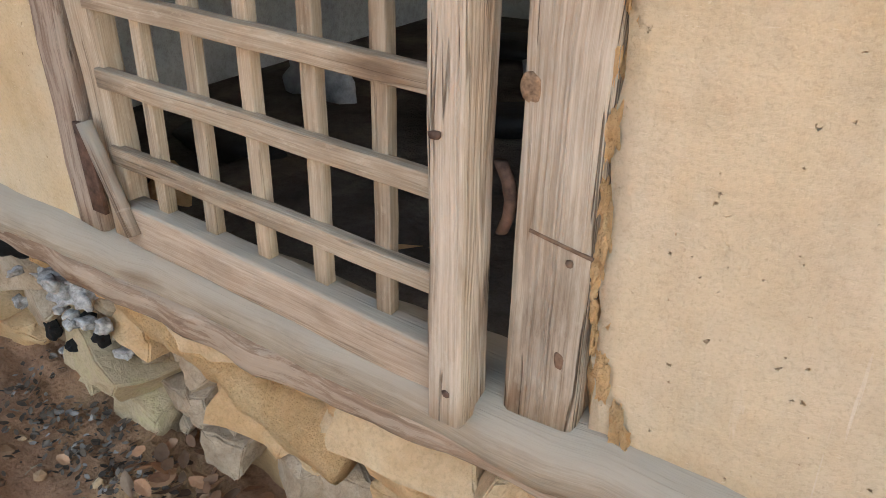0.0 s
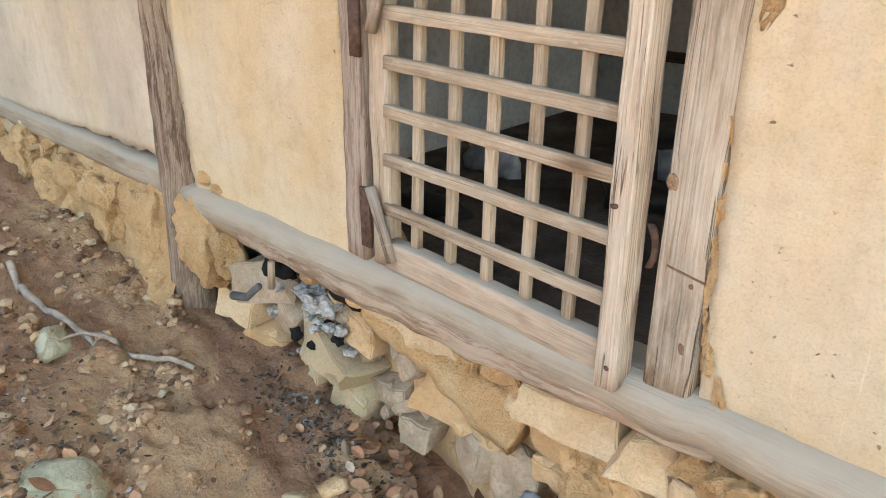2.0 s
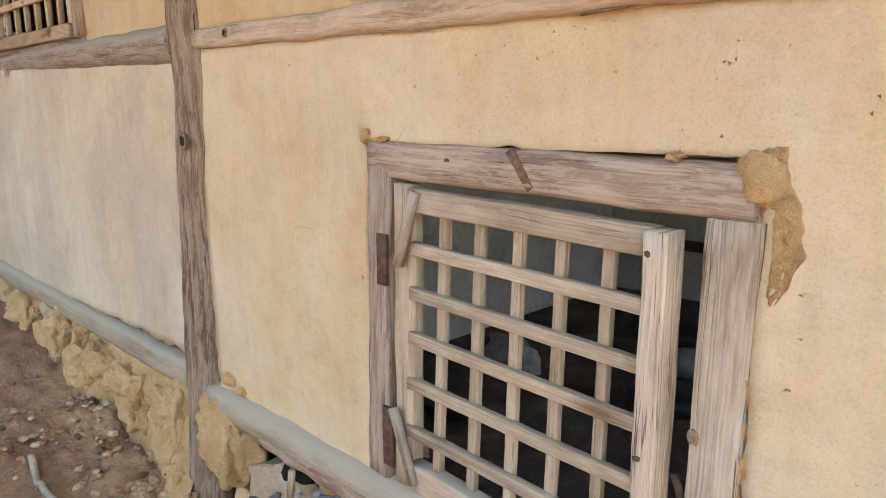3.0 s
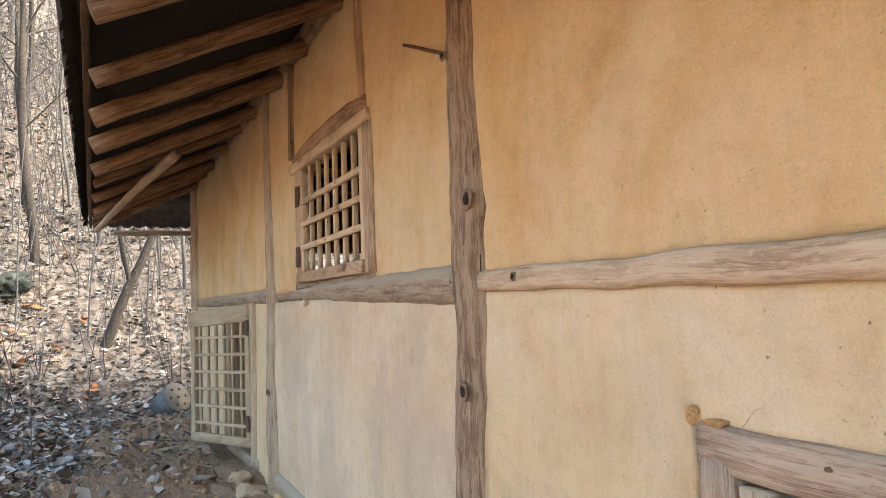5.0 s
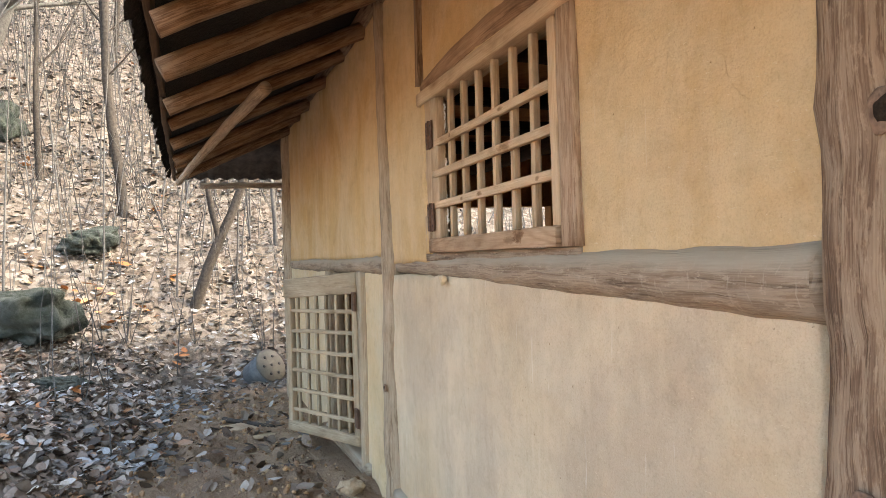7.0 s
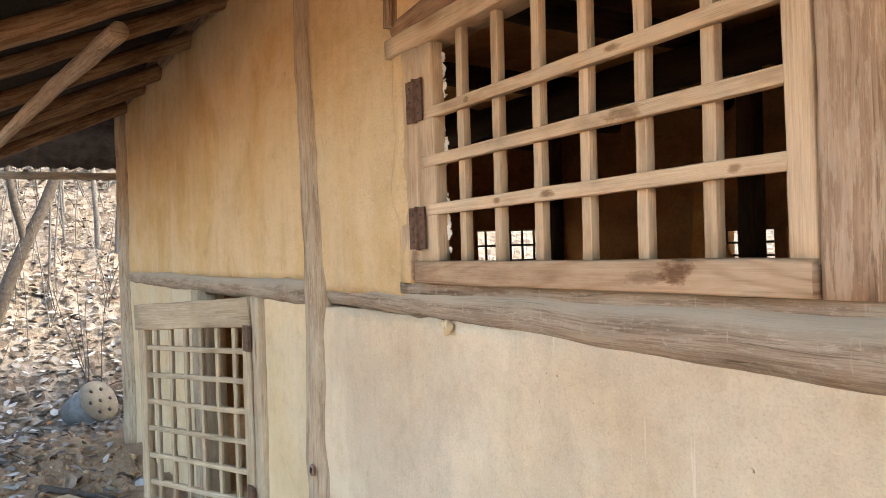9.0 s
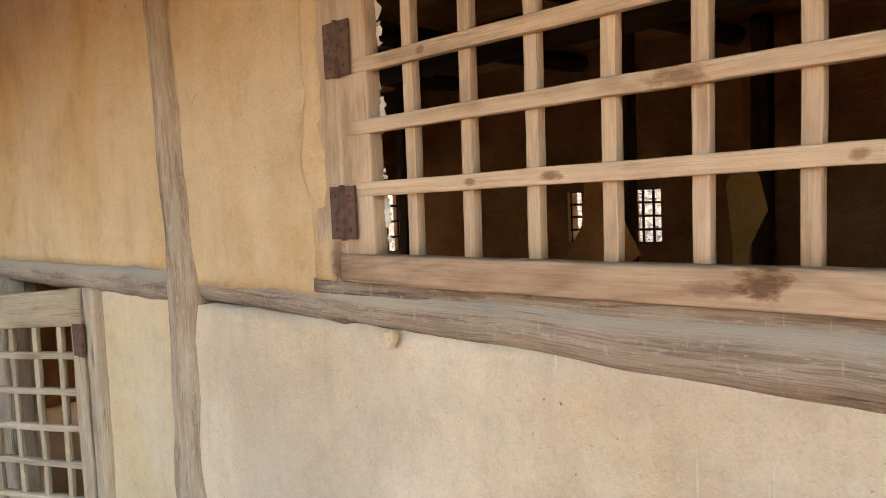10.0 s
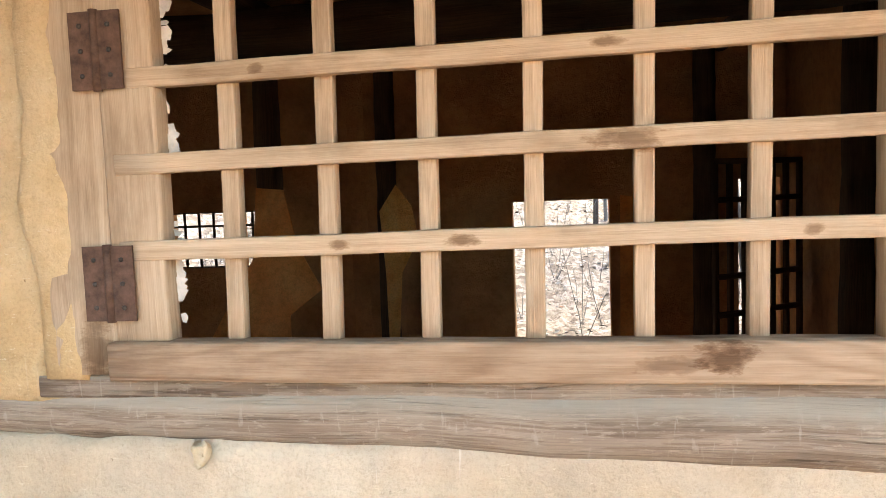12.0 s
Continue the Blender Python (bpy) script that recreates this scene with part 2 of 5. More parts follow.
    bump(n, l, b, line, 0.002)
    return m


def plain(name, col, rough=0.7, metal=0.0, vary=0.35, scale=30, relief=0.001):
    m, n, l, b = material(name, rough)
    b.inputs["Metallic"].default_value = metal
    pos = n.new("ShaderNodeTexCoord").outputs["Object"]
    t = tex(n, l, pos, scale, 6, 0.65)
    lo = tuple(c * (1 - vary) for c in col)
    hi = tuple(min(1, c * (1 + vary)) for c in col)
    l.new(ramp(n, l, t, [(0.3, lo), (0.5, col), (0.7, hi)]), b.inputs["Base Color"])
    bump(n, l, b, t, relief)
    return m


GREY_WOOD = wood("grey_wood", (0.29, 0.218, 0.152), (0.43, 0.347, 0.255), (0.55, 0.47, 0.365), 0.8, 0.4, 0.85, 0.2, 0, 0, 0.3)
POST_WOOD = wood("post_wood", (0.075, 0.046, 0.034), (0.18, 0.122, 0.085), (0.345, 0.26, 0.187), 1.1, 0.5, 0.88, 0.35, 0.4, 0, 0.0)
WALLPOST_WOOD = wood("greyed_post_wood", (0.22, 0.155, 0.105), (0.35, 0.27, 0.195), (0.47, 0.39, 0.30), 0.9, 0.6, 0.88, 0.3, 0.4, 0, 0.1)
TAN_WOOD = wood("tan_wood", (0.43, 0.315, 0.21), (0.55, 0.425, 0.30), (0.63, 0.505, 0.37), 0.6, 0.12, 0.85, 0, 0, 0, 0.22, ((-4.02, 2.131, 0.014, 0.008, 0.8), (-3.865, 2.132, 0.022, 0.008, 0.9), (-3.665, 2.247, 0.045, 0.016, 0.75), (-3.69, 2.36, 0.024, 0.007, 0.8), (-4.12, 2.356, 0.012, 0.008, 0.7), (-3.46, 2.134, 0.012, 0.008, 0.7), (-4.37, 1.995, 0.03, 0.045, 0.7)))
LOG_WOOD = wood("log_wood", (0.15, 0.108, 0.08), (0.275, 0.212, 0.16), (0.41, 0.34, 0.27), 0.9, 0.5, 0.9, 0.4, 0.3, 0.2, 0.06, (), 0.85)
SILL_WOOD = wood("dusty_sill_wood", (0.24, 0.187, 0.133), (0.33, 0.27, 0.2), (0.41, 0.345, 0.265), 0.9, 0.2, 0.92, 0.0, 0.2, 0, 0.05, (), 0.75)
HEAD_WOOD = wood("dark_head_wood", (0.17, 0.118, 0.09), (0.31, 0.232, 0.18), (0.47, 0.385, 0.31), 0.8, 0.5, 0.88, 0.2, 0.45, 0, 0.15)
RAILDUST_WOOD = wood("dusty_door_rail", (0.30, 0.22, 0.16), (0.43, 0.335, 0.25), (0.54, 0.45, 0.355), 0.8, 0.3, 0.9, 0.1, 0.2, 0, 0.2, (), 0.7)
PALE_LOG = wood("pale_split_log", (0.32, 0.23, 0.16), (0.45, 0.345, 0.25), (0.56, 0.455, 0.345), 1.0, 0.4, 0.9, 0.3, 0.5, 0, 0.1)
WORN_WOOD = wood("worn_brown_wood", (0.21, 0.135, 0.09), (0.33, 0.23, 0.16), (0.45, 0.34, 0.25), 0.5, 0.4, 0.88, 0.25, 0.5, 0, 0.2)
JAMB_WOOD = wood("jamb_wood", (0.26, 0.20, 0.145), (0.45, 0.375, 0.29), (0.61, 0.545, 0.45), 0.75, 0.85, 0.88, 0.1, 0.2, 0, 0.8)
RAIL_WOOD = wood("brown_rail_wood", (0.31, 0.205, 0.135), (0.44, 0.315, 0.215), (0.54, 0.41, 0.295), 0.35, 0.25, 0.85, 0, 0, 0, 0.7, ((-3.56, 1.988, 0.036, 0.024, 0.95), (-3.62, 1.98, 0.05, 0.012, 0.5)))
BROWN_WOOD = wood("brown_wood", (0.20, 0.125, 0.08), (0.34, 0.225, 0.15), (0.47, 0.34, 0.24), 0.8, 0.5)
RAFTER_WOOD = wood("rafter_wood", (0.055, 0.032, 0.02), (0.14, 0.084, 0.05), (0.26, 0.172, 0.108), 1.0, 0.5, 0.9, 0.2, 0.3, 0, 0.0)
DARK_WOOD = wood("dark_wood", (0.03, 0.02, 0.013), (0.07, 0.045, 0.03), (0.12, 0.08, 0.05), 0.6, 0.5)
# Upper ochre is deeper partly by its own colour, partly as painted eave shade.
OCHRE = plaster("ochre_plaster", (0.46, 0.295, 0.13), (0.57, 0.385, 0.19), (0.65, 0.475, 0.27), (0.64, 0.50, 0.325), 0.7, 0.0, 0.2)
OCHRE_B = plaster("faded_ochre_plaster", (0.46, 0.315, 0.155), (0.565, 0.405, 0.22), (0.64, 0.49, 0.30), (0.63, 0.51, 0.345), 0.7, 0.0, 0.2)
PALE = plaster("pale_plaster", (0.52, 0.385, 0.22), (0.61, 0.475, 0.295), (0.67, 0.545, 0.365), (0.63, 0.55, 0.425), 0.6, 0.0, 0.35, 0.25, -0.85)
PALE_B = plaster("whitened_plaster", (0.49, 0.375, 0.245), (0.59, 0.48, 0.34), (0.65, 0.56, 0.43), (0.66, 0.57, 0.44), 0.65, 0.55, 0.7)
CLAY = earth("clay", (0.55, 0.335, 0.17), (0.66, 0.42, 0.22), (0.74, 0.50, 0.285), 5.0, 0.02, 0.003, 0.5)
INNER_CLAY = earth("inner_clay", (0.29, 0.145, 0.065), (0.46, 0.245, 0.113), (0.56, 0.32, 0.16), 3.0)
INNER_PAPER = earth("inner_paper", (0.30, 0.31, 0.32), (0.42, 0.43, 0.43), (0.5, 0.5, 0.48), 4.0, 0.004, 0.001)
def ground_material():
    m, n, l, b = material("ground_soil", 0.95)
    pos = n.new("ShaderNodeTexCoord").outputs["Object"]
    big, mid, fine = tex(n, l, pos, 2.2, 7, 0.62, 0.3), tex(n, l, pos, 19, 6, 0.68), tex(n, l, pos, 150, 4, 0.7)
    soil = ramp(n, l, big, [(0.3, (0.31, 0.155, 0.092)), (0.45, (0.42, 0.23, 0.135)), (0.52, (0.47, 0.27, 0.155)), (0.56, (0.57, 0.355, 0.195)), (0.75, (0.50, 0.315, 0.185))])
    soil = mixed(n, l, soil, ramp(n, l, mid, [(0.3, (0.55, 0.51, 0.47)), (0.55, (1, 1, 1))]), 0.6, "MULTIPLY")
    soil = mixed(n, l, soil, ramp(n, l, fine, [(0.3, (0.5, 0.46, 0.43)), (0.5, (1, 1, 1)), (0.75, (1.2, 1.17, 1.12))]), 0.5, "MULTIPLY")
    split = n.new("ShaderNodeSeparateXYZ")
    l.new(pos, split.inputs[0])
    dusty = math_node(n, l, "ADD", math_node(n, l, "MULTIPLY", math_node(n, l, "ADD", split.outputs["X"], 4.2), -0.5), math_node(n, l, "MULTIPLY", mid, 0.8))
    soil = mixed(n, l, soil, ramp(n, l, fine, [(0.3, (0.19, 0.135, 0.092)), (0.6, (0.36, 0.275, 0.20))]), math_node(n, l, "MULTIPLY", ramp(n, l, dusty, [(0.2, (0, 0, 0)), (1.2, (1, 1, 1))]), 0.75))
    cells = n.new("ShaderNodeTexVoronoi")
    cells.inputs["Scale"].default_value = 13
    l.new(pos, cells.inputs["Vector"])
    litter = ramp(n, l, cells.outputs["Color"], [(0.2, (0.12, 0.092, 0.072)), (0.5, (0.19, 0.155, 0.128)), (0.8, (0.28, 0.245, 0.215))])
    sep = n.new("ShaderNodeSeparateXYZ")
    l.new(pos, sep.inputs[0])
    west = math_node(n, l, "MULTIPLY", math_node(n, l, "ADD", sep.outputs["X"], 8.9), -1.2)
    south = math_node(n, l, "MULTIPLY", math_node(n, l, "ADD", sep.outputs["Y"], 1.25), -1.5)
    south = math_node(n, l, "MINIMUM", south, math_node(n, l, "MULTIPLY", math_node(n, l, "ADD", sep.outputs["X"], 4.6), -1.0))
    north = math_node(n, l, "SUBTRACT", sep.outputs["Y"], 5.5)
    m1 = math_node(n, l, "MAXIMUM", math_node(n, l, "MAXIMUM", west, south), north)
    m1 = math_node(n, l, "ADD", m1, math_node(n, l, "MULTIPLY", big, 1.2))
    mask = ramp(n, l, m1, [(0.45, (0, 0, 0)), (0.9, (1, 1, 1))])
    l.new(mixed(n, l, soil, litter, mask), b.inputs["Base Color"])
    bump(n, l, b, mid, 0.05)
    bump(n, l, b, fine, 0.006)
    return m


GROUND = ground_material()
STONE = earth("tan_stone", (0.63, 0.38, 0.185), (0.74, 0.475, 0.25), (0.80, 0.575, 0.345), 7.0, 0.012, 0.003, 0.45)
CRUMBLY = earth("crumbly_clay_stone", (0.62, 0.375, 0.18), (0.75, 0.475, 0.235), (0.81, 0.565, 0.31), 9.0, 0.022, 0.004, 0.4)
PALE_STONE = earth("pale_tan_stone", (0.62, 0.42, 0.235), (0.72, 0.525, 0.32), (0.77, 0.61, 0.42), 8.0, 0.010, 0.002, 0.6)
GREY_STONE = earth("grey_stone", (0.33, 0.235, 0.155), (0.49, 0.37, 0.255), (0.60, 0.485, 0.36), 9.0, 0.008, 0.002, 0.8)
MOSS_STONE = earth("mossy_stone", (0.50, 0.365, 0.215), (0.61, 0.47, 0.30), (0.60, 0.51, 0.27), 9.0, 0.01, 0.002, 0.7)
GREEN_STONE = earth("pale_green_stone", (0.35, 0.325, 0.21), (0.45, 0.42, 0.285), (0.51, 0.475, 0.345), 6.0, 0.01, 0.002, 0.7)
RUST = plain("rusty_iron", (0.115, 0.068, 0.05), 0.75, 0.2, 0.5, 60)
BARK = plain("bark", (0.06, 0.05, 0.043), 0.95, 0, 0.45, 26, 0.01)
PALE_BARK = plain("pale_bark", (0.125, 0.118, 0.113), 0.95, 0, 0.4, 26, 0.006)
DARK_ROCK = earth("dark_rock", (0.035, 0.045, 0.036), (0.075, 0.088, 0.076), (0.14, 0.155, 0.145), 5.0, 0.05, 0.01)
TIN = plain("dark_tin", (0.07, 0.06, 0.055), 0.6, 0.3, 0.4, 12)
# Near-black colour puts the deep shade between the rafters into the deck.
THATCH = plain("old_shaded_roofing", (0.016, 0.013, 0.011), 0.95, 0, 0.5, 40, 0.01)


# ---- mesh helpers ----
def link(name, bm, mat, smooth=True, crease=0):
    me = bpy.data.meshes.new(name)
    bm.to_mesh(me)
    bm.free()
    me.materials.append(mat)
    if smooth:
        me.polygons.foreach_set("use_smooth", [True] * len(me.polygons))
    if crease:
        me.set_sharp_from_angle(angle=radians(crease))
    return new(name, me)


def part(name, bm, mat, parent, label="", smooth=True, crease=0):
    ob = link(name, bm, mat, smooth, crease)
    ob.parent = parent
    if label:
        tagged(ob, label)
    return ob


def thing(name, at=(0, 0, 0), label="", category="", group="", kind=""):
    e = new(name)
    e.empty_display_size = 0.1
    return tagged(e, label, category, group, kind)


def bar(p0, p1, w, d, chamfer=0.15, jit=0.0, side=None, taper=1.0, bow=(0, 0, 0), step=0.07, bm=None, round_=False, seed=0, cap_jit=0.0):
    """A stick, board or log from p0 to p1: w wide along 'side', d deep; uv runs round and along it in metres."""
    bm = bm or bmesh.new()
    uvl = bm.loops.layers.uv.verify()
    p0, p1, bow = Vector(p0), Vector(p1), Vector(bow)
    axis = (p1 - p0)
    length = axis.length
    axis.normalize()
    s = Vector(side) if side else (Vector((1, 0, 0)) if abs(axis.x) < 0.9 else Vector((0, 0, 1)))
    s = (s - axis * s.dot(axis)).normalized()
    o = axis.cross(s).normalized()
    if round_:
        prof = [(0.5 * math.cos(a), 0.5 * math.sin(a)) for a in [2 * math.pi * i / 14 for i in range(14)]]
    else:
        c = chamfer * min(w, d)
        cx, cy = c / w, c / d
        prof = []
        for sx, sy in ((1, -1), (1, 1), (-1, 1), (-1, -1)):
            pts = [(sx * 0.5, sy * (0.5 - cy)), (sx * (0.5 - cx * 0.3), sy * (0.5 - cy * 0.3)), (sx * (0.5 - cx), sy * 0.5)]
            prof += pts if sx * sy > 0 else pts[::-1]
    nseg = max(1, min(60, int(length / step)))
    rings = []
    per = [0.0]
    for i, (a, b) in enumerate(prof):
        a2, b2 = prof[(i + 1) % len(prof)]
        per.append(per[-1] + math.hypot((a2 - a) * w, (b2 - b) * d))
    for k in range(nseg + 1):
        t = k / nseg
        sc = 1 + (taper - 1) * t
        c = p0.lerp(p1, t) + bow * (4 * t * (1 - t))
        ring = []
        for i, (a, b) in enumerate(prof):
            v = c + s * (a * w * sc) + o * (b * d * sc)
            if jit:
                v = v + noise.noise_vector((v * 9) + Vector((seed, seed * 2, 0))) * jit + noise.noise_vector(v * 34) * (jit * 0.35)
            if cap_jit and k in (0, nseg):
                v = v + axis * (noise.noise(v * 60) * cap_jit)
            ring.append(bm.verts.new(v))
        rings.append(ring)
    m = len(prof)
    for k in range(nseg):
        for i in range(m):
            j = (i + 1) % m
            f = bm.faces.new((rings[k][i], rings[k][j], rings[k + 1][j], rings[k + 1][i]))
            for lp, (u, v) in zip(f.loops, ((per[i], k), (per[i + 1], k), (per[i + 1], k + 1), (per[i], k + 1))):
                lp[uvl].uv = (u + seed * 0.37, v / nseg * length + seed * 1.7)
    for ring, rev in ((rings[0], True), (rings[-1], False)):
        f = bm.faces.new(ring[::-1] if rev else ring)
        for lp in f.loops:
            q = lp.vert.co - p0
            lp[uvl].uv = (q.dot(s), q.dot(o) * 0.2)
    return bm


def log(p0, p1, r0, r1, jit=0.004, bow=(0, 0, 0), seed=0, bm=None, step=0.07):
    return bar(p0, p1, 2 * r0, 2 * r0, 0, jit, None, r1 / r0, bow, step, bm, True, seed)


def box(x0, y0, z0, x1, y1, z1, bm=None):
    bm = bm or bmesh.new()
    r = bmesh.ops.create_cube(bm, size=1)
    bmesh.ops.transform(bm, matrix=Matrix.LocRotScale(((x0 + x1) / 2, (y0 + y1) / 2, (z0 + z1) / 2), None, (x1 - x0, y1 - y0, z1 - z0)), verts=r["verts"])
    return bm


def lump(centre, size, seed, rough=0.25, sub=2, squash=0.0):
    """An uneven stone or clod."""
    bm = bmesh.new()
    bmesh.ops.create_icosphere(bm, subdivisions=sub, radius=0.5)
    off = Vector((seed * 3.1, seed * 1.7, seed * 0.9))
    for v in bm.verts:
        c = v.co.copy()
        cut = Vector([math.copysign(abs(q * 2) ** 0.72, q) * 0.5 for q in c])
        cut *= 1 + rough * noise.noise(c * 2.4 + off) + rough * 0.4 * noise.noise(c * 6.5 + off)
        v.co = Vector((cut.x * size[0], cut.y * size[1], cut.z * size[2])) + Vector(centre)
    return bm


def rock(size, seed, points=13, worn=0.007):
    """An angular broken stone: a hull of a few points with worn edges."""
    rng = random.Random(seed)
    bm = bmesh.new()
    for k in range(8):
        v = [(0.5 if k >> q & 1 else -0.5) * rng.uniform(0.42, 1.0) for q in range(3)]
        bm.verts.new((v[0] * size[0], v[1] * size[1], v[2] * size[2]))
    for k in range(points - 8):
        v = Vector((rng.gauss(0, 1), rng.gauss(0, 1), rng.gauss(0, 1))).normalized() * rng.uniform(0.46, 0.54)
        bm.verts.new((v.x * size[0], v.y * size[1], v.z * size[2]))
    r = bmesh.ops.convex_hull(bm, input=bm.verts[:])
    junk = [g for g in r["geom_interior"] if isinstance(g, bmesh.types.BMVert)]
    bmesh.ops.delete(bm, geom=junk, context="VERTS")
    bmesh.ops.dissolve_limit(bm, angle_limit=0.25, verts=bm.verts[:], edges=bm.edges[:])
    bmesh.ops.bevel(bm, geom=bm.edges[:], offset=worn, segments=2, affect="EDGES", clamp_overlap=True)
    bmesh.ops.triangulate(bm, faces=bm.faces[:])
    for times in range(2):
        bmesh.ops.subdivide_edges(bm, edges=[e for e in bm.edges if e.calc_length() > 0.03], cuts=1)
        bmesh.ops.triangulate(bm, faces=bm.faces[:])
    off = Vector((seed * 1.3, seed * 0.7, 0))
    for v in bm.verts:
        v.co += noise.noise_vector(v.co * (1.4 / min(size)) + off) * 0.12 * min(size) + noise.noise_vector(v.co * (4.5 / min(size)) + off) * 0.05 * min(size) + noise.noise_vector(v.co * 45 + off) * 0.005
    return bm


# ---- ground ----
GROUND_X = [-60.0, -30.0, -14.0, -11.0, -9.3, -8.4, -5.7, -4.5, -3.5, -2.6, -2.05, -1.77, -1.4, -1.0, 2.0, 60.0]
GROUND_Z = [31.0, 12.5, 3.0, 1.44, 0.72, 0.76, 0.80, 0.72, 0.57, 0.37, 0.20, 0.11, 0.03, -0.04, -0.10, -0.2]


def ground_z(x, y, detail=True):
    z = float(np.interp(x, GROUND_X, GROUND_Z))
    rise = max(0.0, -1.25 - y)
    far = max(0.0, min(1.0, (-3.0 - x) / 3.0))
    z += rise * (0.03 + 0.2 * far) + max(0.0, rise - 4) * 0.12 * far + max(0.0, y - 8.0) * 0.28
    if 0.15 < y < 4.9 and -8.4 < x < 1.7:
        return min(z, 0.45)
    if detail:
        z += 0.05 * noise.noise(Vector((x * 1.7, y * 1.7, 0))) + 0.02 * noise.noise(Vector((x * 6, y * 6, 3)))
        z += 0.020 * noise.noise(Vector((x * 15, y * 15, 5))) + 0.014 * noise.noise(Vector((x * 30, y * 30, 9))) + 0.008 * noise.noise(Vector((x * 55, y * 55, 4)))
        q = noise.noise(Vector((x * 3.2, y * 3.2, 11))) + 0.35 * noise.noise(Vector((x * 13, y * 13, 2)))
        z += 0.042 * max(0.0, min(1.0, (q - 0.12) * 12))
    return z


def build_ground():
    def axis(a, b, near0, near1, fine, grow):
        out = list(np.arange(near0, near1, fine))
        s, x = fine, near0
        while x > a:
            s *= grow
            x -= s
            out.insert(0, max(a, x))
        s, x = fine, out[-1]
        while x < b:
            s *= grow
            x += s
            out.append(min(b, x))
        return out
    xs = axis(-58, 58, -9.5, -3.2, 0.05, 1.12)
    xs = [x for x in xs if x < -3.2] + list(np.arange(-3.2, 0.4, 0.02)) + [x for x in axis(-58, 58, 0.4, 1.0, 0.05, 1.15) if x >= 0.4]
    ys = axis(-58, 58, -2.2, 0.3, 0.025, 1.12)
    bm = bmesh.new()
    grid = [[bm.verts.new((x, y, ground_z(x, y))) for x in xs] for y in ys]
    for j in range(len(ys) - 1):
        for i in range(len(xs) - 1):
            bm.faces.new((grid[j][i], grid[j][i + 1], grid[j + 1][i + 1], grid[j + 1][i]))
    return tagged(link("ground", bm, GROUND), "bare brown soil yard rising to a hillside", "ground", kind="structure")


build_ground()


# ---- walls ----
def panel(name, mat, x0, x1, z0, z1, holes=(), y0=0.0, thick=0.10, step=0.03, ragged=(0.0, 0.0, 0.0, 0.0), parent=None):
    """A clay wall panel: an uneven front sheet, a back and edges; ragged gives the wander of the left, right, lower and upper edge."""
    bm = bmesh.new()
    nx, nz = max(2, int((x1 - x0) / step)), max(2, int((z1 - z0) / step))
    xs = sorted(set([x0 + (x1 - x0) * i / nx for i in range(nx + 1)] + [h[k] for h in holes for k in (0, 1)]))
    zs = sorted(set([z0 + (z1 - z0) * i / nz for i in range(nz + 1)] + [h[k] for h in holes for k in (2, 3)]))

    def inside(x, z):
        return any(h[0] < x < h[1] and h[2] < z < h[3] for h in holes)
    front, back = {}, {}
    for i, x in enumerate(xs):
        for j, z in enumerate(zs):
            p = Vector((x, 0, z))
            y = y0 + 0.012 * noise.noise(p * 1.3) + 0.004 * noise.noise(p * 7) + 0.0015 * noise.noise(p * 25)
            xx, zz = x, z
            wx, wz = noise.noise(Vector((0, 3, z * 14))) + 0.6 * noise.noise(Vector((0, 3, z * 45))), noise.noise(Vector((x * 14, 7, 0))) + 0.6 * noise.noise(Vector((x * 45, 7, 0)))
            for h in holes:
                if x in (h[0], h[1]) and h[2] < z < h[3] + 0.01:
                    xx += 0.011 * wx
                if z == h[3] and h[0] < x < h[1]:
                    zz += 0.008 * wz
            if i == 0:
                xx += ragged[0] * wx
            if i == len(xs) - 1:
                xx += ragged[1] * wx
            if j == 0:
                zz += ragged[2] * wz
            if j == len(zs) - 1:
                zz += ragged[3] * wz
            front[i, j] = bm.verts.new((xx, y, zz))
            back[i, j] = bm.verts.new((xx, y0 + thick, zz))
    full = {}
    for i in range(len(xs) - 1):
        for j in range(len(zs) - 1):
            full[i, j] = not inside((xs[i] + xs[i + 1]) / 2, (zs[j] + zs[j + 1]) / 2)
    for (i, j), ok in full.items():
        if not ok:
            continue
        bm.faces.new((front[i, j], front[i + 1, j], front[i + 1, j + 1], front[i, j + 1]))
        bm.faces.new((back[i, j], back[i, j + 1], back[i + 1, j + 1], back[i + 1, j]))
        for (a, b, ni, nj) in (((i, j), (i + 1, j), i, j - 1), ((i + 1, j), (i + 1, j + 1), i + 1, j), ((i + 1, j + 1), (i, j + 1), i, j + 1), ((i, j + 1), (i, j), i - 1, j)):
            if not full.get((ni, nj), False):
                bm.faces.new((front[b], front[a], back[a], back[b]))
    loose = [v for v in bm.verts if not v.link_faces]
    bmesh.ops.delete(bm, geom=loose, context="VERTS")
    ob = link(name, bm, mat)
    if parent:
        ob.parent = parent
    return ob


WALL_TOP = 3.12
wall_front = thing("wall_front", label="long clay-plastered timber-framed farmhouse wall", category="wall", kind="structure")
DOOR = (-1.675, -0.766, 0.70, 1.602)
WIN = (-4.455, -3.275, 1.95, 2.575)
BACK_DOOR = (-6.44, -5.62, 0.7, 1.88)
# Pale below, ochre above; the ochre also carries eave shade in its colour.
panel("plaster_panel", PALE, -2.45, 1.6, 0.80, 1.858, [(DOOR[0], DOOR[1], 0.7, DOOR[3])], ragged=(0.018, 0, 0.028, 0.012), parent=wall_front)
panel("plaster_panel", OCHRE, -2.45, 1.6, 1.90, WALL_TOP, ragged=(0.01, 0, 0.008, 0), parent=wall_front)
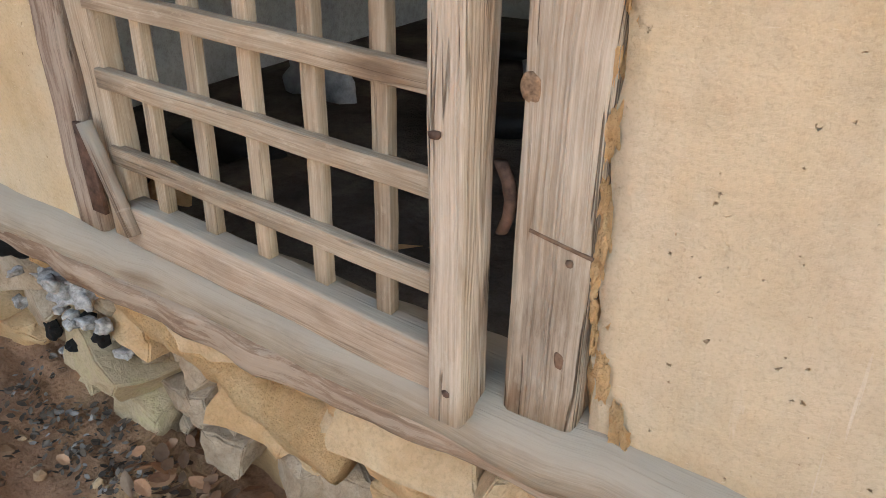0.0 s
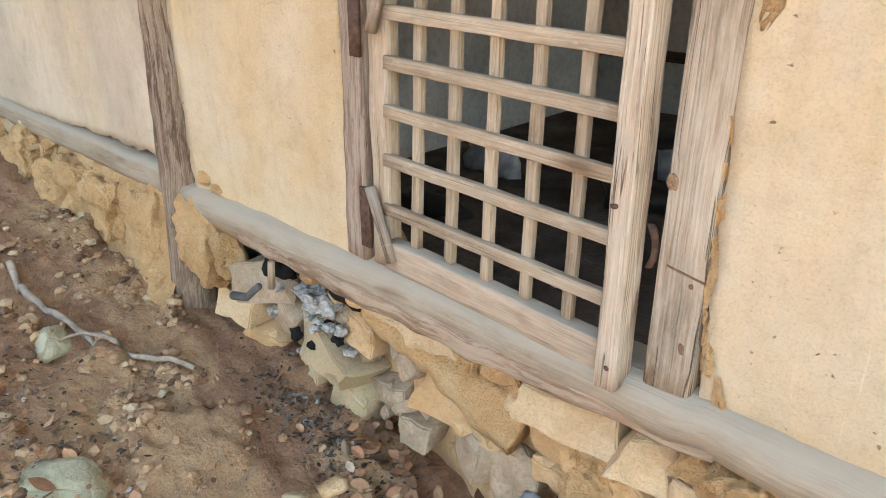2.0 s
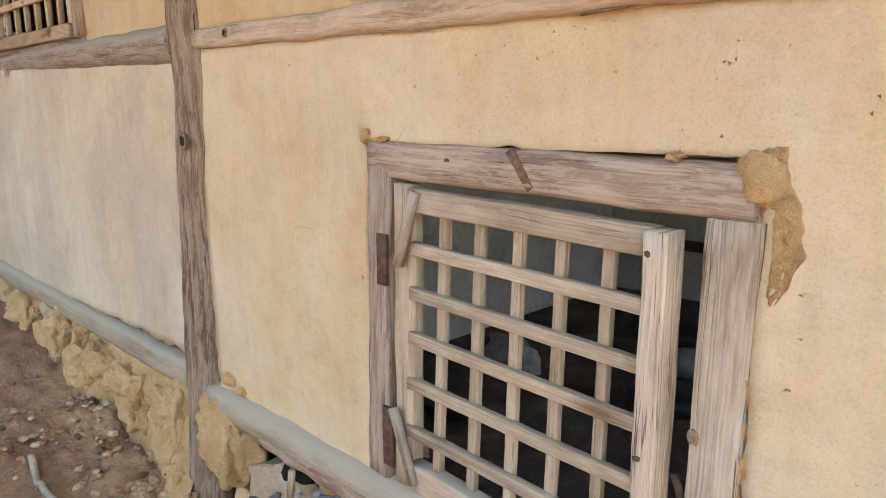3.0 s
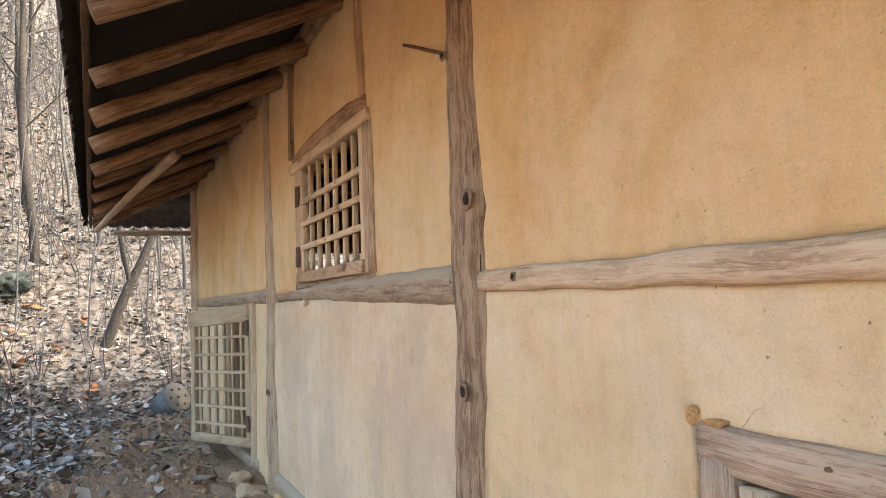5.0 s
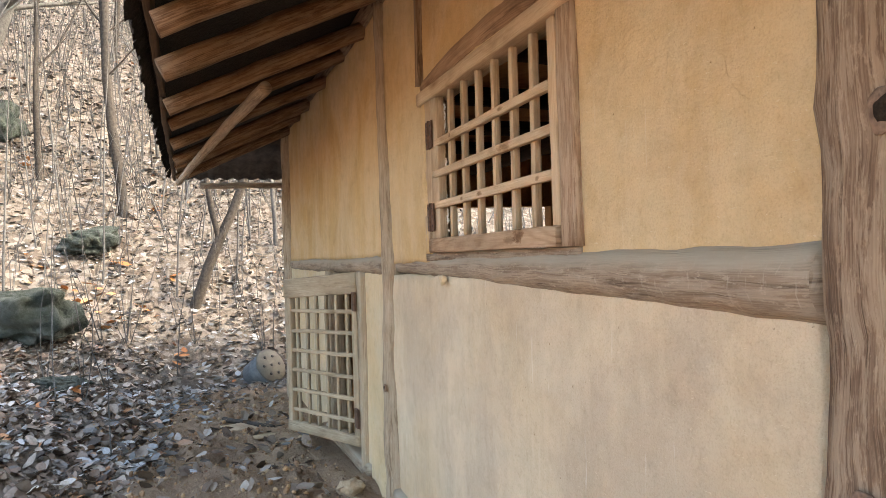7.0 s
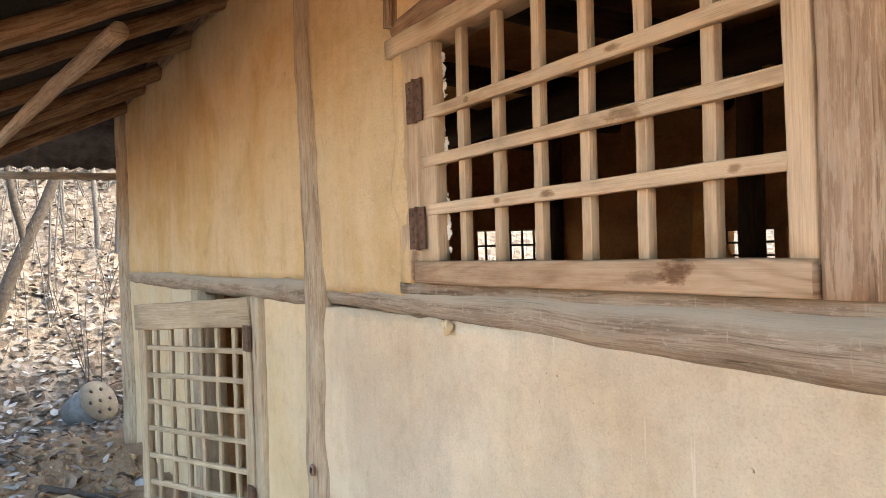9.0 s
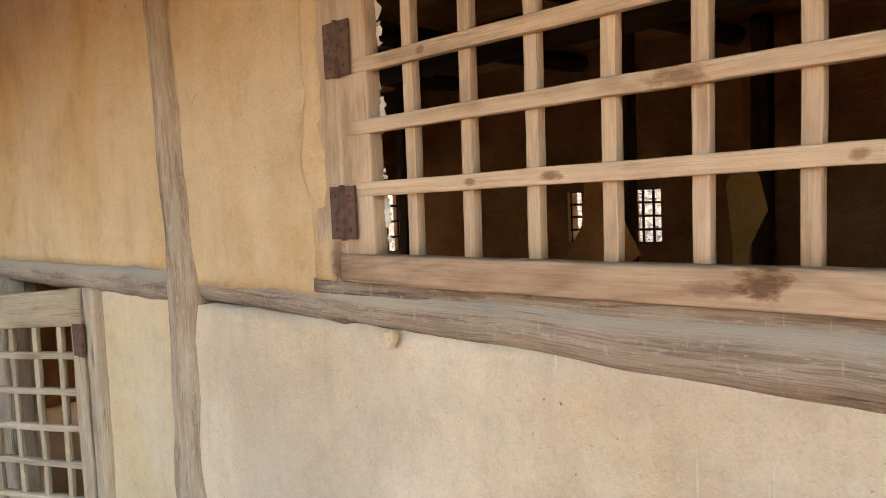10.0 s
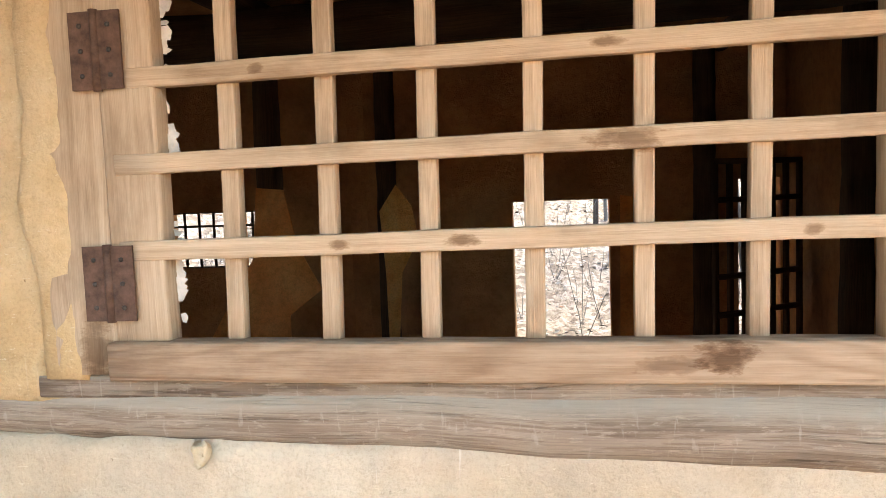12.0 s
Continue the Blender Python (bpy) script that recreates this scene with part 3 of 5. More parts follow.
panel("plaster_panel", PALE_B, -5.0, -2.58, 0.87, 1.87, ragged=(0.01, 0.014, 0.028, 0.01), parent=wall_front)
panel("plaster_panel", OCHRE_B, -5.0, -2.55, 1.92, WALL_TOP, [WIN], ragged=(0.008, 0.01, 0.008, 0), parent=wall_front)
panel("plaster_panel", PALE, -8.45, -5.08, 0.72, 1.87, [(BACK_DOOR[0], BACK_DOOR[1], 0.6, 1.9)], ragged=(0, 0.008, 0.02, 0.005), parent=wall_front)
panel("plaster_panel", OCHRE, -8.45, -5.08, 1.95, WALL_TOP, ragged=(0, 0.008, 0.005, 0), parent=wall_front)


def timber(name, bm, mat, label):
    return tagged(link(name, bm, mat), label, "timber", kind="structure")


def crooked(bm, zs, xs, gnarls=(), rough=0.0, seed=0):
    """Bends an upright log so that its heart runs through the places xs at the heights zs, and swells it at gnarls (z, side, reach)."""
    base = xs[-1]
    for v in bm.verts:
        z = v.co.z
        heart = Vector((base, v.co.y, z))
        out = v.co.x - base
        for gz, gside, reach in gnarls:
            v.co.x += gside * reach * math.exp(-((z - gz) / 0.045) ** 2) * max(0.0, gside * out) / 0.08
        p = Vector((v.co.x * 11, v.co.y * 11, z * 4.5 + seed))
        v.co.x += rough * noise.noise(p) + 0.4 * rough * noise.noise(p * 3.3)
        v.co.y += rough * 0.6 * noise.noise(p + Vector((7, 0, 0)))
        v.co.x += float(np.interp(z, zs, xs)) - base
    return bm


timber("corner_post", crooked(log((-2.495, 0.02, 0.30), (-2.495, 0.03, WALL_TOP), 0.078, 0.074, 0.006, (0, 0, 0), 1, step=0.04), (0.3, 0.45, 0.72, 1.0, 1.35, 1.8, 2.4, 3.12), (-2.615, -2.605, -2.565, -2.535, -2.515, -2.49, -2.49, -2.495), ((2.09, 1, 0.030), (1.58, 1, 0.014), (2.14, -1, 0.016), (1.15, 1, 0.012), (2.75, -1, 0.012)), 0.012, 3), POST_WOOD, "dark knotty round timber post with holes")
timber("wall_post", crooked(log((-5.05, 0.02, 0.60), (-5.05, 0.02, WALL_TOP), 0.066, 0.052, 0.006, (0, 0, 0), 2, step=0.04), (0.6, 1.0, 1.36, 1.9, 2.4, 2.7, 3.12), (-5.02, -5.025, -5.035, -5.02, -5.035, -5.055, -5.05), ((1.36, 1, 0.02), (1.95, 1, 0.012), (2.62, -1, 0.016)), 0.012, 9), WALLPOST_WOOD, "crooked weathered round timber post")
timber("end_post", log((-8.48, 0.03, 0.72), (-8.5, 0.03, WALL_TOP), 0.10, 0.09, 0.008, (0, 0, 0), 3), WALLPOST_WOOD, "weathered timber post at the house corner")
timber("sill_beam", bar((-2.50, 0.045, 0.757), (1.6, 0.045, 0.64), 0.12, 0.165, 0.42, 0.010, (0, 0, 1), seed=4), SILL_WOOD, "weathered dusty grey sill log under the clay wall")
timber("sill_strip", bar((-0.72, -0.006, 0.674), (-2.2, -0.004, 0.716), 0.042, 0.030, 0.3, 0.010, (0, 0, 1), 1.5, (0, -0.022, 0), 0.03, seed=14), WORN_WOOD, "split worn brown face of the sill under the door")
timber("sill_beam", bar((-4.98, 0.045, 0.86), (-2.58, 0.045, 0.79), 0.10, 0.15, 0.25, 0.006, (0, 0, 1), seed=5), SILL_WOOD, "weathered grey sill beam close above the earth")
timber("tie_beam", bar((-2.44, 0.047, 1.885), (1.6, 0.047, 1.835), 0.055, 0.12, 0.3, 0.007, (0, 0, 1), 1.75, (0, 0, 0), 0.05, seed=6), PALE_LOG, "pale split log let into the clay wall")
timber("window_sill_log", log((-2.56, 0.03, 1.882), (-4.97, 0.04, 1.912), 0.068, 0.034, 0.005, (0, 0, 0), 7), LOG_WOOD, "tapering grey log under the window")
timber("tie_beam", log((-5.08, 0.03, 1.91), (-8.42, 0.03, 1.92), 0.05, 0.05, 0.006, (0, 0, 0), 8), LOG_WOOD, "grey log above the rear door")
timber("wall_plate", log((1.8, 0.06, WALL_TOP + 0.05), (-8.9, 0.06, WALL_TOP + 0.05), 0.09, 0.085, 0.01, (0, 0, 0), 9), POST_WOOD, "dark round log carrying the rafters")

# ---- roof ----
EAVE_Y, EAVE_Z, RIDGE_Y, RIDGE_Z = -0.95, 2.70, 3.0, 4.5


def roof_z(y):
    return EAVE_Z + (y - EAVE_Y) * (RIDGE_Z - EAVE_Z) / (RIDGE_Y - EAVE_Y)


roof = thing("roof", label="low pitched roof on round rafters over the eave", category="roof", kind="structure")
for k in range(18):
    x = -8.35 + 0.60 * k + 0.07 * math.sin(k * 2.3)
    lift = 0.012 * math.sin(k * 1.9)
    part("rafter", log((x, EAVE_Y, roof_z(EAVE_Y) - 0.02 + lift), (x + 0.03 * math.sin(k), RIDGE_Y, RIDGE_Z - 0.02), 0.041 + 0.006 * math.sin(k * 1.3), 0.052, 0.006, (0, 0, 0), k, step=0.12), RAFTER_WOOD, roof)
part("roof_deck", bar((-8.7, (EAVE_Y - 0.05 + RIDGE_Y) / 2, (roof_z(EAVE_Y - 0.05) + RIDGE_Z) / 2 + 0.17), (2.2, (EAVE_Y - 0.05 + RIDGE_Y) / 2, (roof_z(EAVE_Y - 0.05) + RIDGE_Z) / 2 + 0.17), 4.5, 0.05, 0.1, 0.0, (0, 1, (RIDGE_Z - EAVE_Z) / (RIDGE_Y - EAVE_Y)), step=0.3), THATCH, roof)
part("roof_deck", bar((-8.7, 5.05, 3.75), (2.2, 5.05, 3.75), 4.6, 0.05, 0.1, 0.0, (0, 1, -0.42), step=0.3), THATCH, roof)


# ---- inside and the far walls ----
def wall_box(name, mat, x0, y0, z0, x1, y1, z1, label):
    return tagged(link(name, box(x0, y0, z0, x1, y1, z1), mat, False), label, "wall", kind="structure")


def side_wall(name, mat, holes, a0, a1, z0, z1, at, thick, along, label):
    """A clay wall with openings, running along x or y."""
    bm = bmesh.new()
    cuts_a = sorted({a0, a1, *[h[0] for h in holes], *[h[1] for h in holes]})
    cuts_z = sorted({z0, z1, *[h[2] for h in holes], *[h[3] for h in holes]})
    for i in range(len(cuts_a) - 1):
        for j in range(len(cuts_z) - 1):
            ca, cz = (cuts_a[i] + cuts_a[i + 1]) / 2, (cuts_z[j] + cuts_z[j + 1]) / 2
            if any(h[0] < ca < h[1] and h[2] < cz < h[3] for h in holes):
                continue
            if along == "x":
                box(cuts_a[i], at, cuts_z[j], cuts_a[i + 1], at + thick, cuts_z[j + 1], bm)
            else:
                box(at, cuts_a[i], cuts_z[j], at + thick, cuts_a[i + 1], cuts_z[j + 1], bm)
    return tagged(link(name, bm, mat, False), label, "wall", kind="structure")


# Clay chosen pale so the floor bounces light up to the ceiling.
wall_box("floor_1", CLAY, -8.35, 0.12, 0.55, -2.62, 5.0, 0.88, "pale clay floor inside the barn room")
DARK_FLOOR = earth("dark_floor", (0.06, 0.05, 0.042), (0.12, 0.10, 0.085), (0.2, 0.17, 0.14), 6.0, 0.02)
wall_box("floor_2", DARK_FLOOR, -2.45, 0.12, 0.50, 1.6, 2.3, 0.70, "dark floor of the small papered room")
# Opening out of view, added to let daylight into the small room.
side_wall("wall_end", INNER_CLAY, [(0.45, 1.95, 0.95, 2.35)], 0.0, 5.1, -0.3, 3.2, 1.6, 0.15, "y", "clay end wall with an unseen opening for daylight")
wall_box("wall_partition", INNER_CLAY, -2.6, 0.12, 0.5, -2.46, 3.2, 3.3, "clay partition between two rooms")
wall_box("wall_room", INNER_PAPER, -2.455, 2.3, 0.5, 1.6, 2.4, 3.0, "pale blue-grey papered room wall")
wall_box("wall_room_side", INNER_PAPER, -2.457, 0.14, 0.7, -2.44, 2.3, 2.6, "pale papered side wall of the room")
wall_box("ceiling_room", INNER_PAPER, -2.45, 0.12, 2.6, 1.6, 2.3, 2.66, "low papered ceiling of the small room")
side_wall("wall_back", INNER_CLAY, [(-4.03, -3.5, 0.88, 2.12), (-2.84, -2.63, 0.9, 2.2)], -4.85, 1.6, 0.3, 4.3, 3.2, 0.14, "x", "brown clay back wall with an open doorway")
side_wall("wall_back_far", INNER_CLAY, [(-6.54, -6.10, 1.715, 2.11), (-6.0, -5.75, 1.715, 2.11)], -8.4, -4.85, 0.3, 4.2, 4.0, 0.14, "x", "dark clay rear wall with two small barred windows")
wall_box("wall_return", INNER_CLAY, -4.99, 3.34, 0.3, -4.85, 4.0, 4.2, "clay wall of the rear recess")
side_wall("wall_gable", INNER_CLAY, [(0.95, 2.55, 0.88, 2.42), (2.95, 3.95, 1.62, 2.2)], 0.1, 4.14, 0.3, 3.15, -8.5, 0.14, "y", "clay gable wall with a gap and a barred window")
def gable_top(x0, x1):
    bm = bmesh.new()
    rows = [[bm.verts.new((x, y, z)) for y, z in ((0.1, 3.14), (5.1, 3.14), (5.1, 3.72), (3.0, 4.52), (0.1, 3.30))] for x in (x0, x1)]
    bm.faces.new(rows[0])
    bm.faces.new(rows[1][::-1])
    for i in range(5):
        bm.faces.new((rows[0][i], rows[1][i], rows[1][(i + 1) % 5], rows[0][(i + 1) % 5]))
    bmesh.ops.recalc_face_normals(bm, faces=bm.faces[:])
    tagged(link("wall_gable_top", bm, INNER_CLAY, False), "clay gable triangle under the roof", "wall", kind="structure")


gable_top(-8.5, -8.36)
gable_top(1.6, 1.75)
wall_box("ceiling", INNER_CLAY, -8.4, 0.1, 2.98, -2.5, 3.2, 3.02, "brown clay ceiling between joists")
for k in range(6):
    x = -7.9 + 0.98 * k
    timber("ceiling_joist", log((x, 0.08, 2.93), (x + 0.08, 3.2, 2.92), 0.06, 0.055, 0.008, (0, 0, -0.02), 40 + k, step=0.15), DARK_WOOD, "dark round ceiling joist")
timber("ceiling_beam", log((-8.3, 1.7, 2.80), (-2.6, 1.65, 2.82), 0.09, 0.085, 0.01, (0, 0, -0.03), 50, step=0.15), DARK_WOOD, "dark log beam under the joists")
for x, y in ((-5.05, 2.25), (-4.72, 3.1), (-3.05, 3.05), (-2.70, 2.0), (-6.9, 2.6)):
    timber("inner_post", bar((x, y, 0.86), (x + 0.02, y, 2.98), 0.10, 0.10, 0.2, 0.006, None, seed=int(60 + x)), DARK_WOOD, "dark inner post")


def bars(name, label, x0, x1, z0, z1, y, nx, nz, mat, rot=0.0, at=None, w=0.02):
    """An old barred window or lattice leaf standing in the plane y."""
    g = thing(name, label=label, category="lattice")
    for k in range(nx):
        x = x0 + (x1 - x0) * k / (nx - 1)
        part("upright_slat", bar((x, 0, z0), (x, 0, z1), w, w * 0.8, 0.15, 0.002, (1, 0, 0)), mat, g)
    for k in range(nz):
        z = z0 + (z1 - z0) * k / (nz - 1)
        part("cross_slat", bar((x0, -0.008, z), (x1, -0.008, z), w, w * 0.8, 0.15, 0.002, (0, 0, 1)), mat, g)
    g.matrix_basis = pose(*(at or (0, y, 0)), 0, 0, rot)
    return g


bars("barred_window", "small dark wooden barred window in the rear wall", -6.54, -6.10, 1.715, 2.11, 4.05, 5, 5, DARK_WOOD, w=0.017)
bars("barred_window", "narrow dark barred window beside a dark post", -6.0, -5.75, 1.715, 2.11, 4.05, 4, 5, DARK_WOOD, w=0.017)
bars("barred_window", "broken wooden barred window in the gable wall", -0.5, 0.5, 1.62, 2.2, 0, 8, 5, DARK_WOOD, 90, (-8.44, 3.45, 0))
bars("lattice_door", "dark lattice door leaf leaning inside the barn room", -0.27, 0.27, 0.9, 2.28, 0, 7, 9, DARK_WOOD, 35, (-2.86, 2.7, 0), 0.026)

CARD = earth("brown_board", (0.60, 0.23, 0.07), (0.70, 0.30, 0.10), (0.74, 0.37, 0.14), 6.0, 0.003, 0.001)
TORN = earth("torn_paper", (0.68, 0.32, 0.09), (0.78, 0.42, 0.14), (0.80, 0.48, 0.20), 14.0, 0.01, 0.001)


def sheet(name, pts, y, mat, label, category, thick=0.006, wave=0.02):
    """A stiff torn sheet with the given outline, slightly buckled."""
    bm = bmesh.new()
    vs = [bm.verts.new((x, y + wave * noise.noise(Vector((x * 3, z * 3, 1))), z)) for x, z in pts]
    f = bm.faces.new(vs)
    r = bmesh.ops.extrude_face_region(bm, geom=[f])
    bmesh.ops.translate(bm, vec=(0, thick, 0), verts=[v for v in r["geom"] if isinstance(v, bmesh.types.BMVert)])
    bmesh.ops.recalc_face_normals(bm, faces=bm.faces[:])
    return tagged(link(name, bm, mat, False), label, category)


sheet("hanging_board", [(-5.03, 0.88), (-4.72, 0.88), (-4.70, 1.78), (-4.58, 1.87), (-4.66, 2.02), (-4.70, 2.22), (-4.80, 2.23), (-4.83, 1.98), (-5.0, 1.7)], 1.55, CARD, "brown sheet of hardboard leaning in the dark room", "board")
sheet("torn_paper", [(-4.50, 1.5), (-4.46, 1.5), (-4.44, 1.85), (-4.36, 2.0), (-4.38, 2.14), (-4.45, 2.23), (-4.52, 2.12), (-4.51, 1.85)], 2.2, TORN, "torn yellowed wallpaper hanging from a post", "paper", 0.003, 0.08)
sheet("leaning_board", [(-3.47, 0.88), (-3.33, 0.88), (-3.33, 2.12), (-3.45, 2.14)], 3.12, CARD, "brown board standing beside the rear doorway", "board")


# ---- small room clutter ----
CLOTH = plain("grey_rubbish", (0.30, 0.31, 0.33), 0.7, 0, 0.5, 18, 0.004)
DARK_CLOTH = plain("black_rubbish", (0.02, 0.02, 0.022), 0.5, 0, 0.5, 18, 0.004)
random.seed(5)
for k in range(16):
    x, y = random.uniform(-2.2, 0.1), random.uniform(0.5, 2.1)
    sz = (random.uniform(0.1, 0.34), random.uniform(0.1, 0.3), random.uniform(0.05, 0.16))
    tagged(link("rubbish_sack", lump((x, y, 0.70 + sz[2] * 0.42), sz, 200 + k, 0.6), DARK_CLOTH if k % 3 else CLOTH), "crumpled rubbish lying on the dark room floor", "rubbish", "rubbish in the room")
timber("inner_jamb", bar((-1.30, 2.27, 0.7), (-1.30, 2.27, 2.6), 0.09, 0.06, 0.2, 0.003, (1, 0, 0), seed=71), DARK_WOOD, "dark door jamb in the papered wall")
timber("skirting", bar((-2.4, 2.28, 0.98), (1.5, 2.28, 0.94), 0.05, 0.03, 0.2, 0.003, (0, 0, 1), seed=72), DARK_WOOD, "dark rail along the papered wall")


# ---- front lattice door ----
def tilt(x, z):
    return x, z


def stick(name, parent, mat, xa, za, xb, zb, y, w, d, side, jit=0.003, chamfer=0.12, seed=0, label="", f=tilt, bow=(0, 0, 0)):
    (x0, z0), (x1, z1) = f(xa, za), f(xb, zb)
    return part(name, bar((x0, y, z0), (x1, y, z1), w, d, chamfer, jit, side, 1.0, bow, 0.05, None, False, seed), mat, parent, label)


X, Z = (1, 0, 0), (0, 0, 1)
SMUDGE = plain("knot_smudge", (0.17, 0.105, 0.07), 0.9, 0, 0.5, 70, 0.002)
KNOT = plain("knot_wood", (0.27, 0.175, 0.11), 0.85, 0, 0.6, 120, 0.004)
frame_1 = thing("door_frame", label="heavy weathered grey timber frame round the lattice door", category="door frame", kind="structure")
stick("frame_post", frame_1, HEAD_WOOD, -1.660, 0.79, -1.618, 1.55, 0.03, 0.075, 0.09, X, 0.004, seed=11)
stick("frame_head", frame_1, HEAD_WOOD, -1.655, 1.568, -0.77, 1.548, 0.035, 0.085, 0.10, Z, 0.004, 0.2, 12)
stick("frame_post", frame_1, JAMB_WOOD, -0.824, 0.76, -0.802, 1.508, 0.03, 0.09, 0.09, X, 0.004, 0.12, 13, "wide split jamb plank with raised grain")
door_1 = thing("lattice_door", label="weathered grey wooden lattice door standing slightly ajar", category="door")
stick("stile", door_1, GREY_WOOD, -1.566, 0.79, -1.540, 1.515, 0.008, 0.062, 0.036, X, 0.003, seed=14)
stick("stile", door_1, JAMB_WOOD, -0.920, 0.745, -0.903, 1.485, -0.03, 0.044, 0.062, X, 0.002, seed=15)
stick("rail", door_1, GREY_WOOD, -1.512, 1.486, -0.925, 1.461, -0.008, 0.052, 0.034, Z, 0.002, seed=16)
stick("rail", door_1, RAILDUST_WOOD, -1.535, 0.831, -0.942, 0.780, -0.004, 0.070, 0.042, Z, 0.002, seed=17)
for k in range(5):
    stick("upright_slat", door_1, GREY_WOOD, -1.464 + 0.1043 * k, 0.85 - 0.011 * k, -1.423 + 0.1003 * k, 1.475 - 0.004 * k, 0.006, 0.023, 0.018, X, 0.0015, 0.1, 20 + k)
for k, z in enumerate((0.941, 1.059, 1.170, 1.275, 1.377)):
    stick("cross_slat", door_1, GREY_WOOD, -1.545 + 0.008 * k, z, -0.935 + 0.004 * k, z - 0.044 + 0.003 * k, -0.009, 0.029, 0.019, Z, 0.0015, 0.12, 26 + k)
for xa, za, xb, zb in ((-1.480, 1.505, -1.543, 1.338), (-1.574, 0.992, -1.512, 0.819)):
    stick("turn_button", door_1, LOG_WOOD, xa, za, xb, zb, -0.03, 0.026, 0.018, X, 0.002, 0.3, int(za * 40), "loose wooden turn button")
part("nail", lump((-0.921, -0.064, 1.10), (0.014, 0.01, 0.01), 3, 0.3, 1), RUST, door_1, "bent rusty nail")
for z in (1.45, 0.79):
    part("nail_stain", lump((-0.915, -0.061, z), (0.012, 0.006, 0.012), 4, 0.3, 1), RUST, door_1)
part("knot", lump((-0.847, -0.0145, 1.145), (0.022, 0.004, 0.028), 5, 0.2, 3), KNOT, frame_1, "dark knot")
latch = bmesh.new()
bar((tilt(-0.885, 1.06)[0], 0.0, tilt(-0.885, 1.06)[1]), (tilt(-0.882, 0.98)[0], 0.0, tilt(-0.882, 0.98)[1]), 0.014, 0.014, 0.4, 0.002, X, 1, (0.012, 0, 0), 0.02, latch)
part("latch_ring", latch, RUST, door_1, "rusty iron latch")
for za, zb in ((1.40, 1.28), (0.98, 0.83)):
    stick("hinge_patch", frame_1, RUST, -1.605, za, -1.61, zb, -0.018, 0.034, 0.008, X, 0.001, seed=31, label="rusty hinge plate")


# ---- window ----
def flat(x, z):
    return x, z


window_1 = thing("window_1", label="lattice window of pale tan wood in a clay wall", category="window", kind="structure")
WS = dict(f=flat)
stick("window_frame", window_1, TAN_WOOD, -4.388, 1.962, -4.383, 2.53, 0.028, 0.10, 0.075, X, 0.003, seed=81, **WS)
stick("window_frame", window_1, WORN_WOOD, -3.3015, 1.955, -3.2985, 2.53, 0.022, 0.082, 0.075, X, 0.003, seed=82, **WS)
stick("window_frame", window_1, TAN_WOOD, -4.47, 2.548, -3.27, 2.555, 0.022, 0.05, 0.085, Z, 0.003, seed=83, **WS)
part("clay_edge", bar((-4.428, 0.004, 1.955), (-4.432, 0.004, 2.56), 0.070, 0.034, 0.45, 0.012, X, 1, (0, 0, 0), 0.02, None, False, 87), OCHRE_B, window_1, "clay plaster smeared over the frame edge")
sash = thing("lattice_sash", label="hinged lattice sash of pale planed wood", category="window")
stick("stile", sash, TAN_WOOD, -4.301, 2.0, -4.301, 2.52, 0.006, 0.078, 0.034, X, 0.002, seed=84, **WS)
stick("stile", sash, TAN_WOOD, -3.364, 2.0, -3.364, 2.52, 0.004, 0.04, 0.035, X, 0.002, seed=85, **WS)
stick("bottom_rail", sash, RAIL_WOOD, -4.343, 1.983, -3.344, 1.982, -0.006, 0.052, 0.042, Z, 0.002, seed=86, **WS)
for k in range(6):
    x = -4.168 + 0.1315 * k
    stick("upright_slat", sash, TAN_WOOD, x - 0.006, 2.005, x + 0.002, 2.525, 0.012, 0.024, 0.02, X, 0.0012, 0.1, 90 + k, **WS)
for k, z in enumerate((2.133, 2.247, 2.358)):
    stick("cross_slat", sash, TAN_WOOD, -4.322, z - 0.003, -3.382, z + 0.003, -0.004, 0.026, 0.02, Z, 0.0012, 0.12, 97 + k, **WS)




def hinge(x, z, parent):
    h = bmesh.new()
    box(x - 0.036, -0.0205, z - 0.05, x - 0.004, -0.0165, z + 0.05, h)
    box(x + 0.004, -0.0205, z - 0.05, x + 0.036, -0.0165, z + 0.05, h)
    ob = part("hinge", h, RUST, parent, "rusty painted butt hinge", False)
    pin = log((x, -0.019, z - 0.052), (x, -0.019, z + 0.052), 0.006, 0.006, 0.0, (0, 0, 0), 1)
    part("hinge_pin", pin, RUST, ob)
    for dx in (-0.02, 0.02):
        for dz in (-0.032, 0.0, 0.032):
            part("screw", lump((x + dx, -0.021, z + dz), (0.007, 0.004, 0.007), 2, 0.1, 1), TIN, ob)


hinge(-4.334, 2.392, sash)
hinge(-4.338, 2.088, sash)
WHITE_SCRAP = plain("white_scraps", (0.62, 0.58, 0.52), 0.8, 0, 0.2, 60)
scr = bmesh.new()
random.seed(9)
for k in range(46):
    z = random.uniform(2.03, 2.5)
    x = -4.263 + random.uniform(0, 0.010)
    w, h = random.uniform(0.004, 0.011), random.uniform(0.006, 0.018)
    vs = [scr.verts.new((x + a * w, 0.02 + random.uniform(-0.004, 0.004), z + b * h)) for a, b in ((-1, -0.5), (0.6, -0.6), (1, 0.1), (0.3, 0.6), (-1, 0.5))]
    scr.faces.new(vs)
tagged(part("paper_scrap", scr, WHITE_SCRAP, sash, "torn remains of window paper"), kind="stuff")
timber("window_lintel", log((-4.46, 0.028, 2.592), (-3.3, 0.022, 2.60), 0.034, 0.05, 0.007, (0, -0.006, 0.03), 110), BROWN_WOOD, "bowed log lintel over the lattice window")
